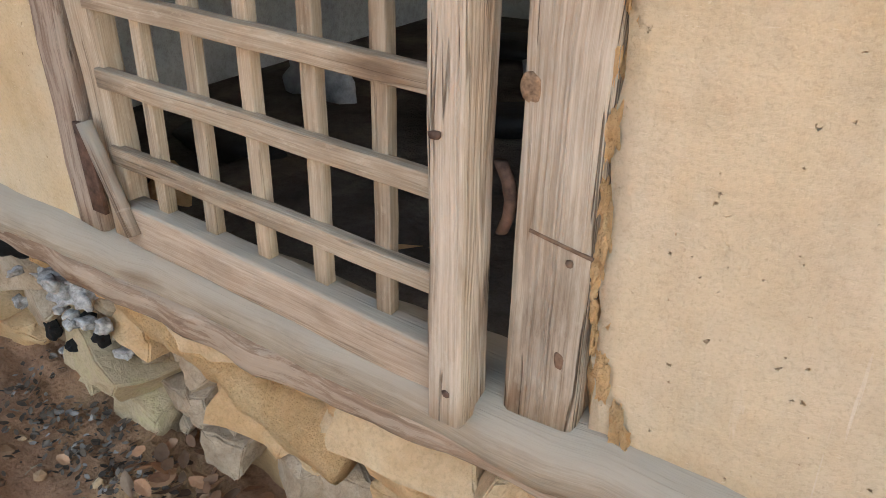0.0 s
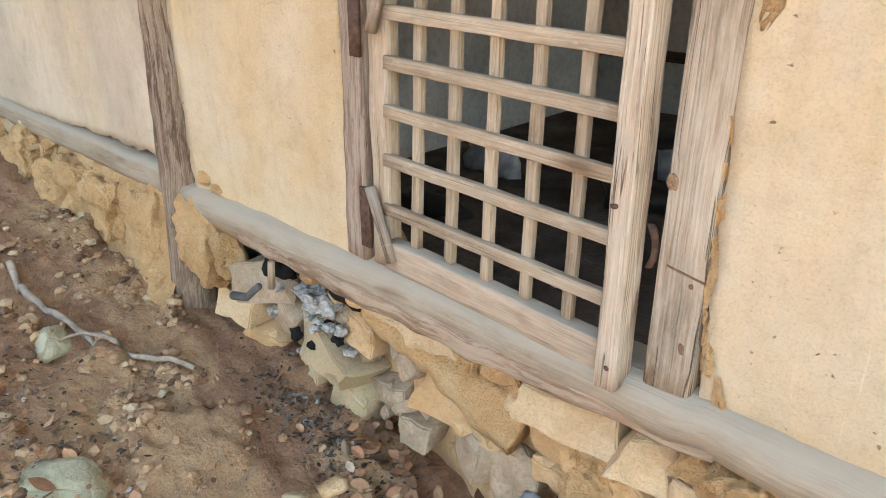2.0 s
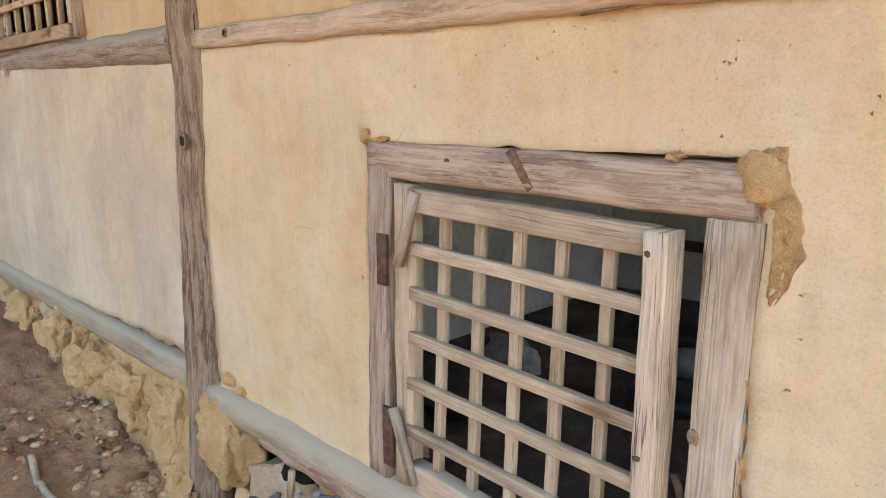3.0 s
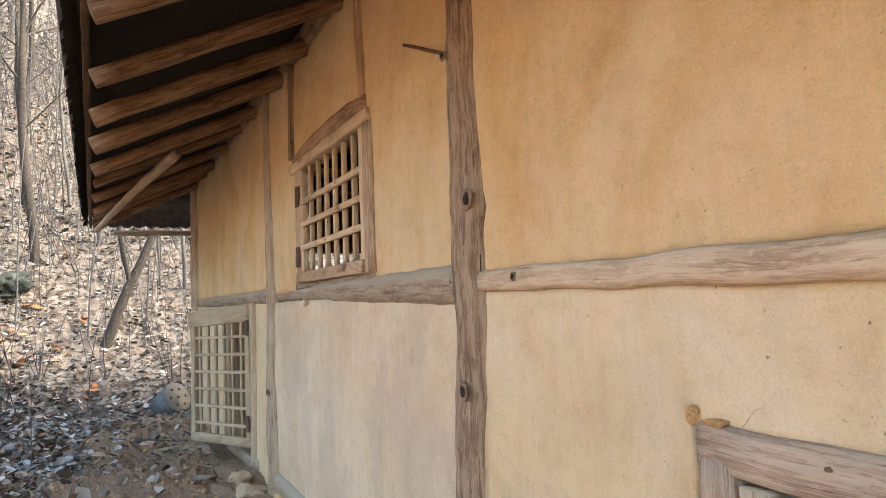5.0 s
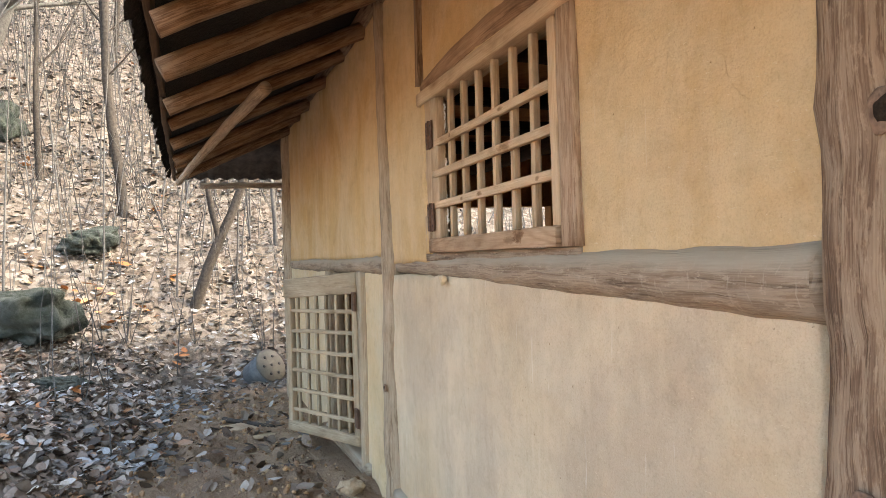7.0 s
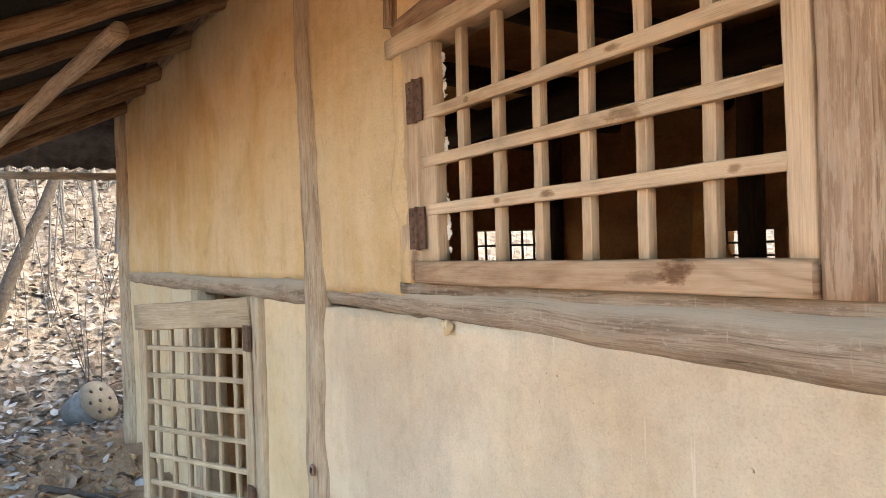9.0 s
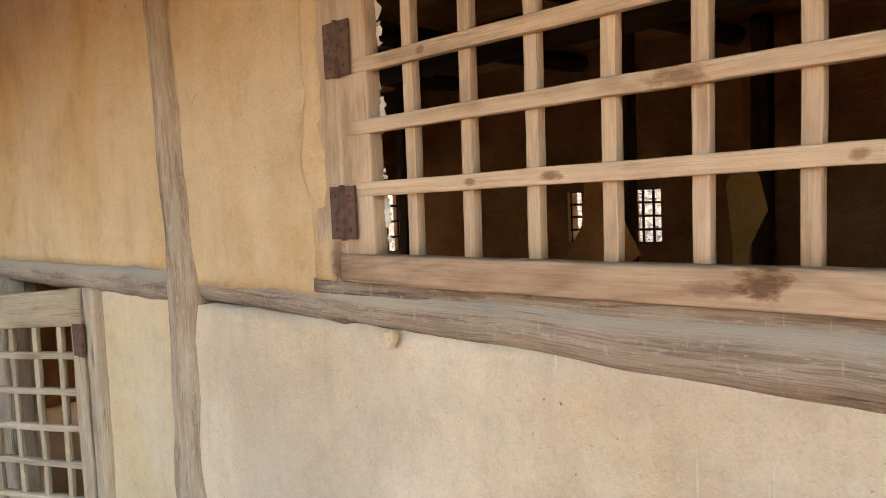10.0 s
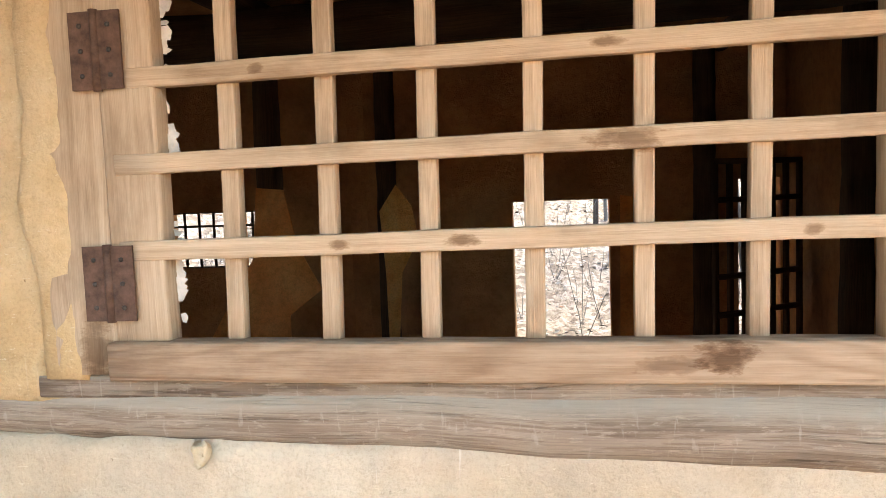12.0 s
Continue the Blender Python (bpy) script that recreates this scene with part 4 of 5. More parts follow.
timber("wall_strut", bar((-4.452, 0.0, 2.60), (-4.44, 0.0, 3.1), 0.028, 0.05, 0.2, 0.003, X, seed=111), POST_WOOD, "thin dark strut in the clay wall")
timber("wall_strut", bar((-3.325, 0.002, 2.58), (-3.36, 0.002, 3.1), 0.045, 0.05, 0.25, 0.006, X, seed=112), RAIL_WOOD, "brown strut rising from the window frame")
part("window_sill", bar((-4.47, 0.045, 1.942), (-3.27, 0.045, 1.940), 0.032, 0.09, 0.15, 0.002, Z, seed=89), LOG_WOOD, window_1)
stub = part("clay_drip", lump((-4.224, -0.018, 1.860), (0.024, 0.025, 0.034), 6, 0.5, 3), PALE, window_1, "lump of pale clay")

# ---- rear lattice door ----
hx, hy, fx, fy = -5.64, -0.015, -6.34, -0.30


def on_leaf(u, z):
    """A place on the open leaf: u from the hinge, 0 to 1."""
    return hx + (fx - hx) * u, hy + (fy - hy) * u, z - 0.02 * u


jambs = thing("door_frame", label="grey timber frame of the low rear door", category="door frame", kind="structure")
part("frame_post", bar((-5.59, 0.02, 0.80), (-5.585, 0.02, 1.88), 0.075, 0.10, 0.15, 0.004, X, seed=120), GREY_WOOD, jambs)
part("frame_post", bar((-6.50, 0.015, 0.80), (-6.49, 0.015, 1.88), 0.13, 0.10, 0.15, 0.004, X, seed=121), GREY_WOOD, jambs)
part("threshold", bar((-6.68, 0.03, 0.83), (-5.5, 0.03, 0.84), 0.08, 0.12, 0.2, 0.006, Z, seed=122), LOG_WOOD, jambs)
door_2 = thing("lattice_door", label="low pale lattice door swung open on the rear wall", category="door")
ld = Vector((fx - hx, fy - hy, 0)).normalized()
PALE_WOOD = wood("bleached_wood", (0.27, 0.20, 0.135), (0.42, 0.335, 0.235), (0.56, 0.47, 0.355), 1.0, 0.4)


def leaf_bar(name, u0, z0, u1, z1, w, d, upright, seed):
    part(name, bar(on_leaf(u0, z0), on_leaf(u1, z1), w, d, 0.15, 0.003, tuple(ld) if upright else Z, 1, (0, 0, 0), 0.06, None, False, seed), PALE_WOOD, door_2)


leaf_bar("stile", 0.03, 0.95, 0.03, 1.88, 0.05, 0.04, True, 130)
leaf_bar("stile", 0.965, 0.95, 0.965, 1.84, 0.05, 0.04, True, 131)
leaf_bar("top_rail", 0.0, 1.82, 1.02, 1.80, 0.115, 0.045, False, 132)
leaf_bar("bottom_rail", 0.0, 0.975, 1.0, 0.975, 0.06, 0.045, False, 133)
for k in range(6):
    u = 0.15 + 0.14 * k
    leaf_bar("upright_slat", u, 0.99, u, 1.79, 0.02, 0.018, True, 134 + k)
for k in range(6):
    z = 1.075 + 0.118 * k
    leaf_bar("cross_slat", 0.02, z, 0.98, z, 0.022, 0.024, False, 141 + k)
for z in (1.72, 1.1):
    part("hinge", box(-5.665, -0.05, z - 0.05, -5.60, -0.038, z + 0.05), RUST, door_2, "rusty hinge", False)

# ---- knots and holes of the posts ----
# Hollows and the mortise are solid pieces, coloured dark for the shade inside.
HOLE_SHADE = plain("hollow_shade", (0.03, 0.02, 0.014), 0.95, 0, 0.6, 90, 0.01)
RIM = plain("knot_rim", (0.20, 0.135, 0.10), 0.9, 0, 0.5, 60, 0.004)
for x, y, z, r in ((-2.428, -0.038, 2.105, 0.024), (-2.464, -0.052, 1.592, 0.020), (-5.0, -0.046, 1.36, 0.014), (-2.24, -0.016, 1.888, 0.009), (-2.50, -0.060, 2.52, 0.012)):
    knot = thing("knot_hole", label="dark hollow knot in a timber", category="knot", kind="structure")
    part("rim", lump((x, y, z), (2.1 * r, 0.010, 2.5 * r), 700 + int(z * 90), 0.25, 3), RIM, knot)
    part("hollow", lump((x + 0.002, y - 0.0025, z), (1.3 * r, 0.009, 1.5 * r), 720 + int(z * 90), 0.25, 3), HOLE_SHADE, knot)
# Solid dark block stands for the shade in the empty slot.
timber("mortise", box(-2.428, -0.008, 1.90, -2.422, 0.02, 1.955), HOLE_SHADE, "dark block for the shade in a mortise slot")
tagged(link("iron_rod", log((-2.56, -0.03, 2.55), (-2.80, -0.05, 2.655), 0.006, 0.005, 0.002), RUST), "thin rusty rod stuck in the post", "rod")

# ---- eave details ----
tagged(link("brace_pole", log((-5.47, -0.487, 2.805), (-7.3, -0.92, 2.53), 0.034, 0.022, 0.005, (0, 0, 0.02), 150), LOG_WOOD), "crooked grey pole tucked under the rafters", "pole")
fringe = bmesh.new()
random.seed(3)
for k in range(900):
    x = random.uniform(-8.7, 2.2)
    z = roof_z(EAVE_Y - 0.05) + 0.06 + random.uniform(0, 0.12)
    L, a = random.uniform(0.01, 0.05), random.uniform(-0.5, 0.5)
    y = EAVE_Y - 0.045
    vs = [fringe.verts.new(p) for p in ((x, y, z), (x + 0.02, y, z + 0.01), (x + 0.02 + a * L, y - L, z - 0.02), (x + a * L, y - L, z - 0.04))]
    fringe.faces.new(vs)
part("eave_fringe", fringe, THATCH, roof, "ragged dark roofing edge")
for xa, xb, dz in ((-8.7, -5.5, -0.03), (-5.5, 2.2, 0.02)):
    part("eave_board", bar((xa, EAVE_Y - 0.02, roof_z(EAVE_Y) + 0.085 + dz), (xb, EAVE_Y - 0.02, roof_z(EAVE_Y) + 0.085 + dz), 0.12, 0.025, 0.2, 0.006, Z, seed=151), DARK_WOOD, roof)
tin = bmesh.new()
rows = []
for i in range(90):
    y = -0.95 + 2.6 * i / 89
    o = 0.012 * math.sin(i * 1.5)
    rows.append([tin.verts.new((x, y, z + o)) for x, z in ((-8.55, 3.12), (-9.0, 2.98), (-9.5, 2.80))])
for a, b in zip(rows, rows[1:]):
    for q in range(2):
        tin.faces.new((a[q], b[q], b[q + 1], a[q + 1]))
bmesh.ops.solidify(tin, geom=tin.faces[:], thickness=0.004)
tagged(link("tin_sheet", tin, TIN), "dark corrugated tin sheet over the gable end", "roof sheet")
tagged(link("gable_pole", log((-9.45, -0.75, 2.73), (-9.45, 1.6, 2.74), 0.03, 0.03, 0.006, (0, 0, 0), 152), LOG_WOOD), "grey pole under the tin sheet", "pole")


# ---- stones under the wall ----
foundation = thing("stone_footing", label="loose tan fieldstones stacked under the sill beam", category="footing", kind="structure")
random.seed(21)
part("packing", bar((-2.45, 0.30, 0.28), (1.6, 0.30, 0.22), 0.85, 0.12, 0.1, 0.03, Z, seed=160), CLAY, foundation, "clay packing behind the stones")


def face_y(x, z):
    """The front of the stacked stones: it falls back below the sill."""
    sill = 0.70 - 0.03 * (x + 2.45)
    return 0.015 + 0.09 * max(0.0, min(1.0, (sill - z) / 0.4))


def fieldstone(x, z, w, h, tip, mat, seed, points=11, depth=0.16, proud=0.0, worn=0.004, parent=None):
    """One angular stone of the footing, its face on the stack's front; tip leans it clockwise, in degrees."""
    bm = rock((w * 1.16, depth, h * 1.16), seed, points, worn)
    rng = random.Random(seed)
    bmesh.ops.transform(bm, matrix=pose(x, face_y(x, z) + depth * 0.42 - proud, z, rng.uniform(-9, 9), tip, rng.uniform(-9, 9)), verts=bm.verts[:])
    return part("stone", bm, mat, parent or foundation, crease=32)


def clod(x, y, z, size, mat, seed, parent, name="clod", rough=0.5):
    """A crumbly clay lump with a pitted, broken skin."""
    bm = lump((0, 0, 0), size, seed, rough, 5)
    off = Vector((seed * 1.1, 0, seed * 0.3))
    for v in bm.verts:
        v.co += noise.noise_vector(v.co * 32 + off) * 0.010 + noise.noise_vector(v.co * 75 + off) * 0.005
    bmesh.ops.translate(bm, vec=(x, y, z), verts=bm.verts[:])
    return part(name, bm, mat, parent)


# the slabs close under the sill, below the door
fieldstone(-1.68, 0.645, 0.20, 0.055, 4, STONE, 1, proud=0.02)
fieldstone(-1.57, 0.635, 0.18, 0.05, 8, PALE_STONE, 2)
fieldstone(-1.44, 0.608, 0.24, 0.075, -2, PALE_STONE, 3, 10, proud=0.03)
fieldstone(-1.27, 0.592, 0.13, 0.10, 6, STONE, 4, 12)
fieldstone(-1.06, 0.580, 0.27, 0.10, 2, PALE_STONE, 5, 10, 0.18, 0.03)
fieldstone(-1.17, 0.520, 0.13, 0.055, 10, PALE_STONE, 6)
fieldstone(-1.11, 0.435, 0.17, 0.115, -6, STONE, 7, 12)
fieldstone(-0.88, 0.535, 0.145, 0.165, 14, PALE_STONE, 8, 9, 0.2, 0.035, 0.003)
fieldstone(-1.14, 0.305, 0.12, 0.10, 0, STONE, 9)
fieldstone(-0.92, 0.375, 0.24, 0.11, 38, STONE, 10, 11, 0.16, 0.01)
fieldstone(-0.80, 0.420, 0.13, 0.20, 16, PALE_STONE, 11, 11)
fieldstone(-0.55, 0.520, 0.13, 0.19, 20, PALE_STONE, 12, 10, 0.18, 0.02)
fieldstone(-1.50, 0.365, 0.21, 0.15, 24, STONE, 13, 11)
fieldstone(-1.60, 0.475, 0.07, 0.14, -22, GREY_STONE, 14)
fieldstone(-1.40, 0.235, 0.16, 0.15, 12, GREY_STONE, 15)
fieldstone(-1.27, 0.19, 0.17, 0.20, -10, GREY_STONE, 16, 12)
fieldstone(-1.02, 0.19, 0.17, 0.16, 8, GREY_STONE, 17, 12)
fieldstone(-0.89, 0.255, 0.075, 0.10, -12, GREY_STONE, 18)
fieldstone(-0.78, 0.26, 0.16, 0.12, 4, STONE, 19)
fieldstone(-0.62, 0.33, 0.16, 0.12, -8, STONE, 20)
fieldstone(-0.47, 0.36, 0.15, 0.14, 10, STONE, 21)
fieldstone(-0.53, 0.612, 0.06, 0.06, 0, STONE, 22)
fieldstone(-0.40, 0.565, 0.17, 0.11, 6, STONE, 23)
# the sooty stones by the post
fieldstone(-2.23, 0.515, 0.21, 0.155, -14, GREY_STONE, 24, 10, 0.2, 0.03)
fieldstone(-2.36, 0.405, 0.25, 0.12, 6, PALE_STONE, 25, 11, 0.2, 0.07)
fieldstone(-2.14, 0.405, 0.15, 0.16, 18, GREY_STONE, 26, 11, 0.18, 0.02)
fieldstone(-2.27, 0.315, 0.18, 0.09, 10, STONE, 27, 11, 0.18, 0.06)
fieldstone(-1.95, 0.665, 0.07, 0.12, 8, PALE_STONE, 28, 9)
fieldstone(-1.92, 0.355, 0.29, 0.17, 26, MOSS_STONE, 29, 11, 0.2, 0.05)
fieldstone(-1.80, 0.480, 0.17, 0.12, 14, STONE, 30, 12)
fieldstone(-1.74, 0.275, 0.15, 0.12, -8, GREY_STONE, 31)
fieldstone(-2.05, 0.275, 0.14, 0.10, 6, MOSS_STONE, 32, 11, 0.16, 0.04)
fieldstone(-1.88, 0.195, 0.16, 0.12, 12, MOSS_STONE, 33, 11, 0.16, 0.03)
fieldstone(-1.62, 0.205, 0.13, 0.10, 0, GREY_STONE, 34)
# crumbly lumps and clay squeezed out between the stones
for k, (x, z, w, h) in enumerate(((-0.98, 0.50, 0.10, 0.10), (-1.01, 0.345, 0.14, 0.17), (-0.675, 0.50, 0.17, 0.21), (-0.765, 0.595, 0.07, 0.08), (-0.71, 0.60, 0.07, 0.055), (-0.655, 0.605, 0.08, 0.05), (-1.89, 0.665, 0.11, 0.08), (-0.43, 0.46, 0.13, 0.11), (-1.34, 0.59, 0.06, 0.07))):
    clod(x, face_y(x, z) + 0.05, z, (w * 1.1, 0.14, h * 1.1), CRUMBLY, 40 + k, foundation, "crumbly_stone")
smear = bmesh.new()
tracks = []
for i in range(60):
    t = i / 59
    x, z, half = -1.69 + 0.47 * t, 0.615 - 0.20 * t, 0.030 + 0.055 * t + 0.012 * math.sin(9 * t)
    ring = []
    for j in range(14):
        a = 2 * math.pi * j / 14
        p = Vector((x + 0.4 * half * math.cos(a), face_y(x, z) + 0.035 - 0.05 * math.sin(a), z + half * math.cos(a)))
        ring.append(smear.verts.new(p + noise.noise_vector(p * 14) * 0.016 + noise.noise_vector(p * 50) * 0.004))
    tracks.append(ring)
for a, b in zip(tracks, tracks[1:]):
    for j in range(14):
        smear.faces.new((a[j], a[(j + 1) % 14], b[(j + 1) % 14], b[j]))
for ring in (tracks[0], tracks[-1]):
    smear.faces.new(ring)
bmesh.ops.recalc_face_normals(smear, faces=smear.faces[:])
part("clay_smear", smear, CRUMBLY, foundation, "smooth orange clay poured over the stones")
# the stack goes on towards the house corner
for row in range(7):
    x = -0.36 + 0.06 * (row % 3)
    while x < 1.3:
        w, h = random.uniform(0.13, 0.28), random.uniform(0.08, 0.14)
        z = 0.655 - 0.035 * (x + 2.45) + 0.03 - 0.095 * row + random.uniform(-0.02, 0.02)
        if z > ground_z(x, -0.05, False) - 0.04 and x + w / 2 > -0.33:
            fieldstone(x + w / 2, z - 0.05, w, h, random.uniform(-8, 26), random.choice((STONE, STONE, PALE_STONE, CRUMBLY)), 100 + int(x * 50) + row * 300)
        x += w * random.uniform(0.85, 1.0)
# small wedging stones
for k in range(70):
    x = random.uniform(-2.3, -0.35)
    z = random.uniform(max(0.2, ground_z(x, 0, False) + 0.06), 0.62)
    w = random.uniform(0.03, 0.075)
    grey = x < -1.55 and z < 0.55
    fieldstone(x, z, w, w * random.uniform(0.6, 1.0), random.uniform(-40, 40), GREY_STONE if grey else random.choice((STONE, CRUMBLY, PALE_STONE)), 900 + k, 10, 0.07, -0.015, 0.003)
fill = bmesh.new()
cols = []
for i in range(190):
    x = -2.44 + 4.0 * i / 189
    col = []
    for j in range(24):
        t = j / 23
        lo, hi = ground_z(x, -0.08, False) - 0.06, 0.71 - 0.03 * (x + 2.45)
        p = Vector((x, 0, lo + (hi - lo) * t))
        y = 0.185 + 0.045 * noise.noise(p * 5.5) + 0.022 * noise.noise(p * 15) + 0.009 * noise.noise(p * 42)
        col.append(fill.verts.new((x, y, p.z)))
    cols.append(col)
for a, b in zip(cols, cols[1:]):
    for j in range(23):
        fill.faces.new((a[j], b[j], b[j + 1], a[j + 1]))
part("earth_fill", fill, CLAY, foundation, "crumbly clay filling between the stones")
bank = thing("earth_bank", label="crumbling clay bank under the sill", category="earth bank", kind="structure")
face = bmesh.new()
cols = []
for i in range(130):
    x = -5.0 + 2.42 * i / 129
    col = []
    for j in range(26):
        t = j / 25
        lo, hi = ground_z(x, -0.12, False) - 0.06, 0.83 - 0.03 * (x + 5.0) / 2.4
        z = lo + (hi - lo) * t
        p = Vector((x, 0, z))
        cell = noise.cell(Vector((x * 7.5 + noise.noise(p * 9), 0, z * 6)))
        y = 0.03 - 0.14 * (1 - t) - 0.035 * cell * (1 - t * 0.6) + 0.05 * noise.noise(p * 5) + 0.02 * noise.noise(p * 14) + 0.008 * noise.noise(p * 40)
        col.append(face.verts.new((x + 0.01 * noise.noise(p * 11), y, z)))
    cols.append(col)
for a, b in zip(cols, cols[1:]):
    for j in range(25):
        face.faces.new((a[j], b[j], b[j + 1], a[j + 1]))
part("bank_face", face, CRUMBLY, bank)
for k, (x, y, z, sx, sz) in enumerate(((-2.43, 0.01, 0.625, 0.22, 0.27), (-2.78, -0.01, 0.575, 0.21, 0.34), (-2.70, -0.03, 0.42, 0.12, 0.14), (-3.05, -0.02, 0.60, 0.22, 0.24), (-3.30, -0.03, 0.68, 0.24, 0.15), (-3.52, -0.04, 0.62, 0.20, 0.20), (-3.85, -0.04, 0.68, 0.24, 0.2), (-4.2, -0.04, 0.72, 0.2, 0.18))):
    clod(x, y, z, (sx, 0.15, sz), CRUMBLY, 300 + k, bank, rough=0.4)
random.seed(33)
for k in range(60):
    x = random.uniform(-4.8, -2.7)
    w = random.uniform(0.03, 0.10)
    z = random.uniform(ground_z(x, -0.12, False), 0.80)
    fieldstone(x, z, w, w * random.uniform(0.6, 1.1), random.uniform(-30, 30), MOSS_STONE if z > 0.68 and x < -3.1 and k % 2 else CRUMBLY, 1300 + k, 11, 0.08, 0.02 + random.uniform(0.0, 0.05) + 0.08 * max(0.0, 0.8 - z), 0.005, bank)
edge = bmesh.new()
strip = []
for j in range(90):
    z = 0.775 + 0.825 * j / 89
    col = []
    for i in range(8):
        x = -0.800 + 0.045 * i / 7
        p = Vector((x, 0, z))
        y = 0.022 + 0.020 * noise.noise(p * 26) + 0.012 * noise.noise(p * 70) - 0.012 * (i > 3)
        col.append(edge.verts.new((x + 0.006 * noise.noise(p * 40), y, z)))
    strip.append(col)
for a, b in zip(strip, strip[1:]):
    for i in range(7):
        edge.faces.new((a[i], a[i + 1], b[i + 1], b[i]))
for x, z, sx, sz, q in ((-0.765, 1.572, 0.066, 0.085, 1), (-1.665, 1.618, 0.026, 0.034, 5), (-1.61, 1.612, 0.04, 0.012, 6), (-0.905, 1.600, 0.026, 0.014, 7), (-2.38, 0.845, 0.05, 0.04, 8), (-2.32, 0.825, 0.05, 0.025, 9)):
    part("clay_clod", lump((x, 0.0, z), (sx, 0.04, sz), 740 + q, 0.45, 4), CRUMBLY, wall_front)
random.seed(61)
for k in range(16):
    t = k / 15
    z = 1.24 - 0.48 * t
    x = -0.770 + (0.05 * max(0.0, t - 0.8) / 0.2) + random.uniform(-0.010, 0.012) - 0.008 * math.sin(5 * t)
    part("clay_crumb", lump((x, -0.004, z), (random.uniform(0.006, 0.015), 0.010, random.uniform(0.02, 0.06)), 800 + k, 1.1, 4), CRUMBLY, wall_front)
torn = bmesh.new()
strip = []
for j in range(60):
    z = 1.385 + 0.235 * j / 59
    wide = 0.020 + 0.035 * math.sin(math.pi * min(1.0, j / 50)) + 0.012 * noise.noise(Vector((3, 0, z * 40)))
    strip.append([torn.verts.new((-0.752 + wide * i / 7, -0.006 + 0.010 * noise.noise(Vector((i * 0.9, 2, z * 60))) + (0.016 if i in (0, 7) else 0), z)) for i in range(8)])
for a, b in zip(strip, strip[1:]):
    for i in range(7):
        torn.faces.new((a[i], a[i + 1], b[i + 1], b[i]))
part("broken_edge", torn, CRUMBLY, wall_front, "crumbled orange clay beside the lintel")
streak = bar((-1.235, -0.0140, 1.602), (-1.185, -0.0140, 1.528), 0.020, 0.004, 0.3, 0.003, X, seed=199)
part("knot_streak", streak, SMUDGE, frame_1, "dark slanting streak across the lintel")
for x, y, z, w_, h_ in ((-0.796, -0.0155, 0.974, 0.008, 0.009), (-0.800, -0.0155, 0.855, 0.012, 0.022), (-1.40, -0.0155, 1.575, 0.012, 0.008)):
    part("knot", lump((x, y, z), (w_, 0.004, h_), int(z * 77), 0.3, 2), SMUDGE, frame_1)
part("broken_edge", edge, CRUMBLY, wall_front, "crumbled orange clay along the door frame")
part("crack", bar((-0.842, -0.0155, 1.0), (-0.772, -0.0155, 0.985), 0.004, 0.004, 0.3, 0.0015, Z, seed=197, step=0.01), SMUDGE, frame_1, "dark crack across the jamb")
part("split", bar((-1.08, -0.0135, 1.830), (-0.45, -0.0175, 1.842), 0.004, 0.004, 0.3, 0.003, Z, 1.5, (0, 0, 0.008), 0.03, seed=198), SMUDGE, wall_front, "dark split along the pale log")


def stone_thing(x, y, size, mat, label, seed, sink=0.25, name="stone"):
    bm = rock(size, seed, 20, min(size) * 0.10) if max(size) < 0.3 else lump((0, 0, 0), size, seed, 0.5, 5)
    turn, tip = random.Random(seed), 1.0 if max(size) < 0.3 else 0.3
    bmesh.ops.transform(bm, matrix=pose(x, y, ground_z(x, y) + size[2] * (0.5 - (sink + 0.15 if max(size) < 0.3 else sink)), turn.uniform(-28, 28) * tip, turn.uniform(-28, 28) * tip, turn.uniform(0, 180)), verts=bm.verts[:])
    return tagged(link(name, bm, mat), label, "stone")


for k, (x, y, sz, mat, lab) in enumerate((
    (-2.60, -0.47, (0.13, 0.10, 0.11), GREEN_STONE, "pale green angular stone on bare soil"),
    (-2.12, -0.66, (0.24, 0.20, 0.13), GREEN_STONE, "large greenish stone half sunk in soil"),
    (-1.70, -0.12, (0.09, 0.07, 0.035), STONE, "flat tan stone among dead leaves"),
    (-1.74, -0.22, (0.08, 0.07, 0.05), MOSS_STONE, "yellowish rounded stone on bare soil"),
    (-10.1, -2.45, (0.6, 1.0, 0.56), DARK_ROCK, "big dark mossy boulder on the leafy slope"),
    (-8.9, -1.95, (0.35, 0.4, 0.14), DARK_ROCK, "flat dark stone on the leafy slope"),
    (-12.1, -2.05, (0.6, 0.85, 0.32), DARK_ROCK, "blue-grey boulder on the hillside"),
    (-14.9, -3.75, (0.8, 0.9, 0.6), DARK_ROCK, "mossy boulder high on the hillside"),
    (-5.15, -0.12, (0.2, 0.14, 0.12), GREY_STONE, "dusty grey-tan stone at the post foot"),
    (-5.35, -0.14, (0.14, 0.12, 0.09), GREY_STONE, "dusty grey-tan stone at the wall foot"),
)):
    stone_thing(x, y, sz, mat, lab, 500 + k)

# ---- pot and boards by the house corner ----
PLASTIC = plain("blue_grey_plastic", (0.13, 0.14, 0.15), 0.5, 0, 0.35, 9, 0.002)
LID = plain("dusty_lid", (0.19, 0.172, 0.145), 0.8, 0, 0.2, 14, 0.002)
drum = thing("plastic_drum", label="dusty blue-grey plastic drum lying on leaves", category="drum")
body = bmesh.new()
bmesh.ops.create_cone(body, cap_ends=True, segments=28, radius1=0.22, radius2=0.26, depth=0.42)
bmesh.ops.bevel(body, geom=body.edges[:], offset=0.012, segments=2, affect="EDGES")
part("body", body, PLASTIC, drum)
lid = bmesh.new()
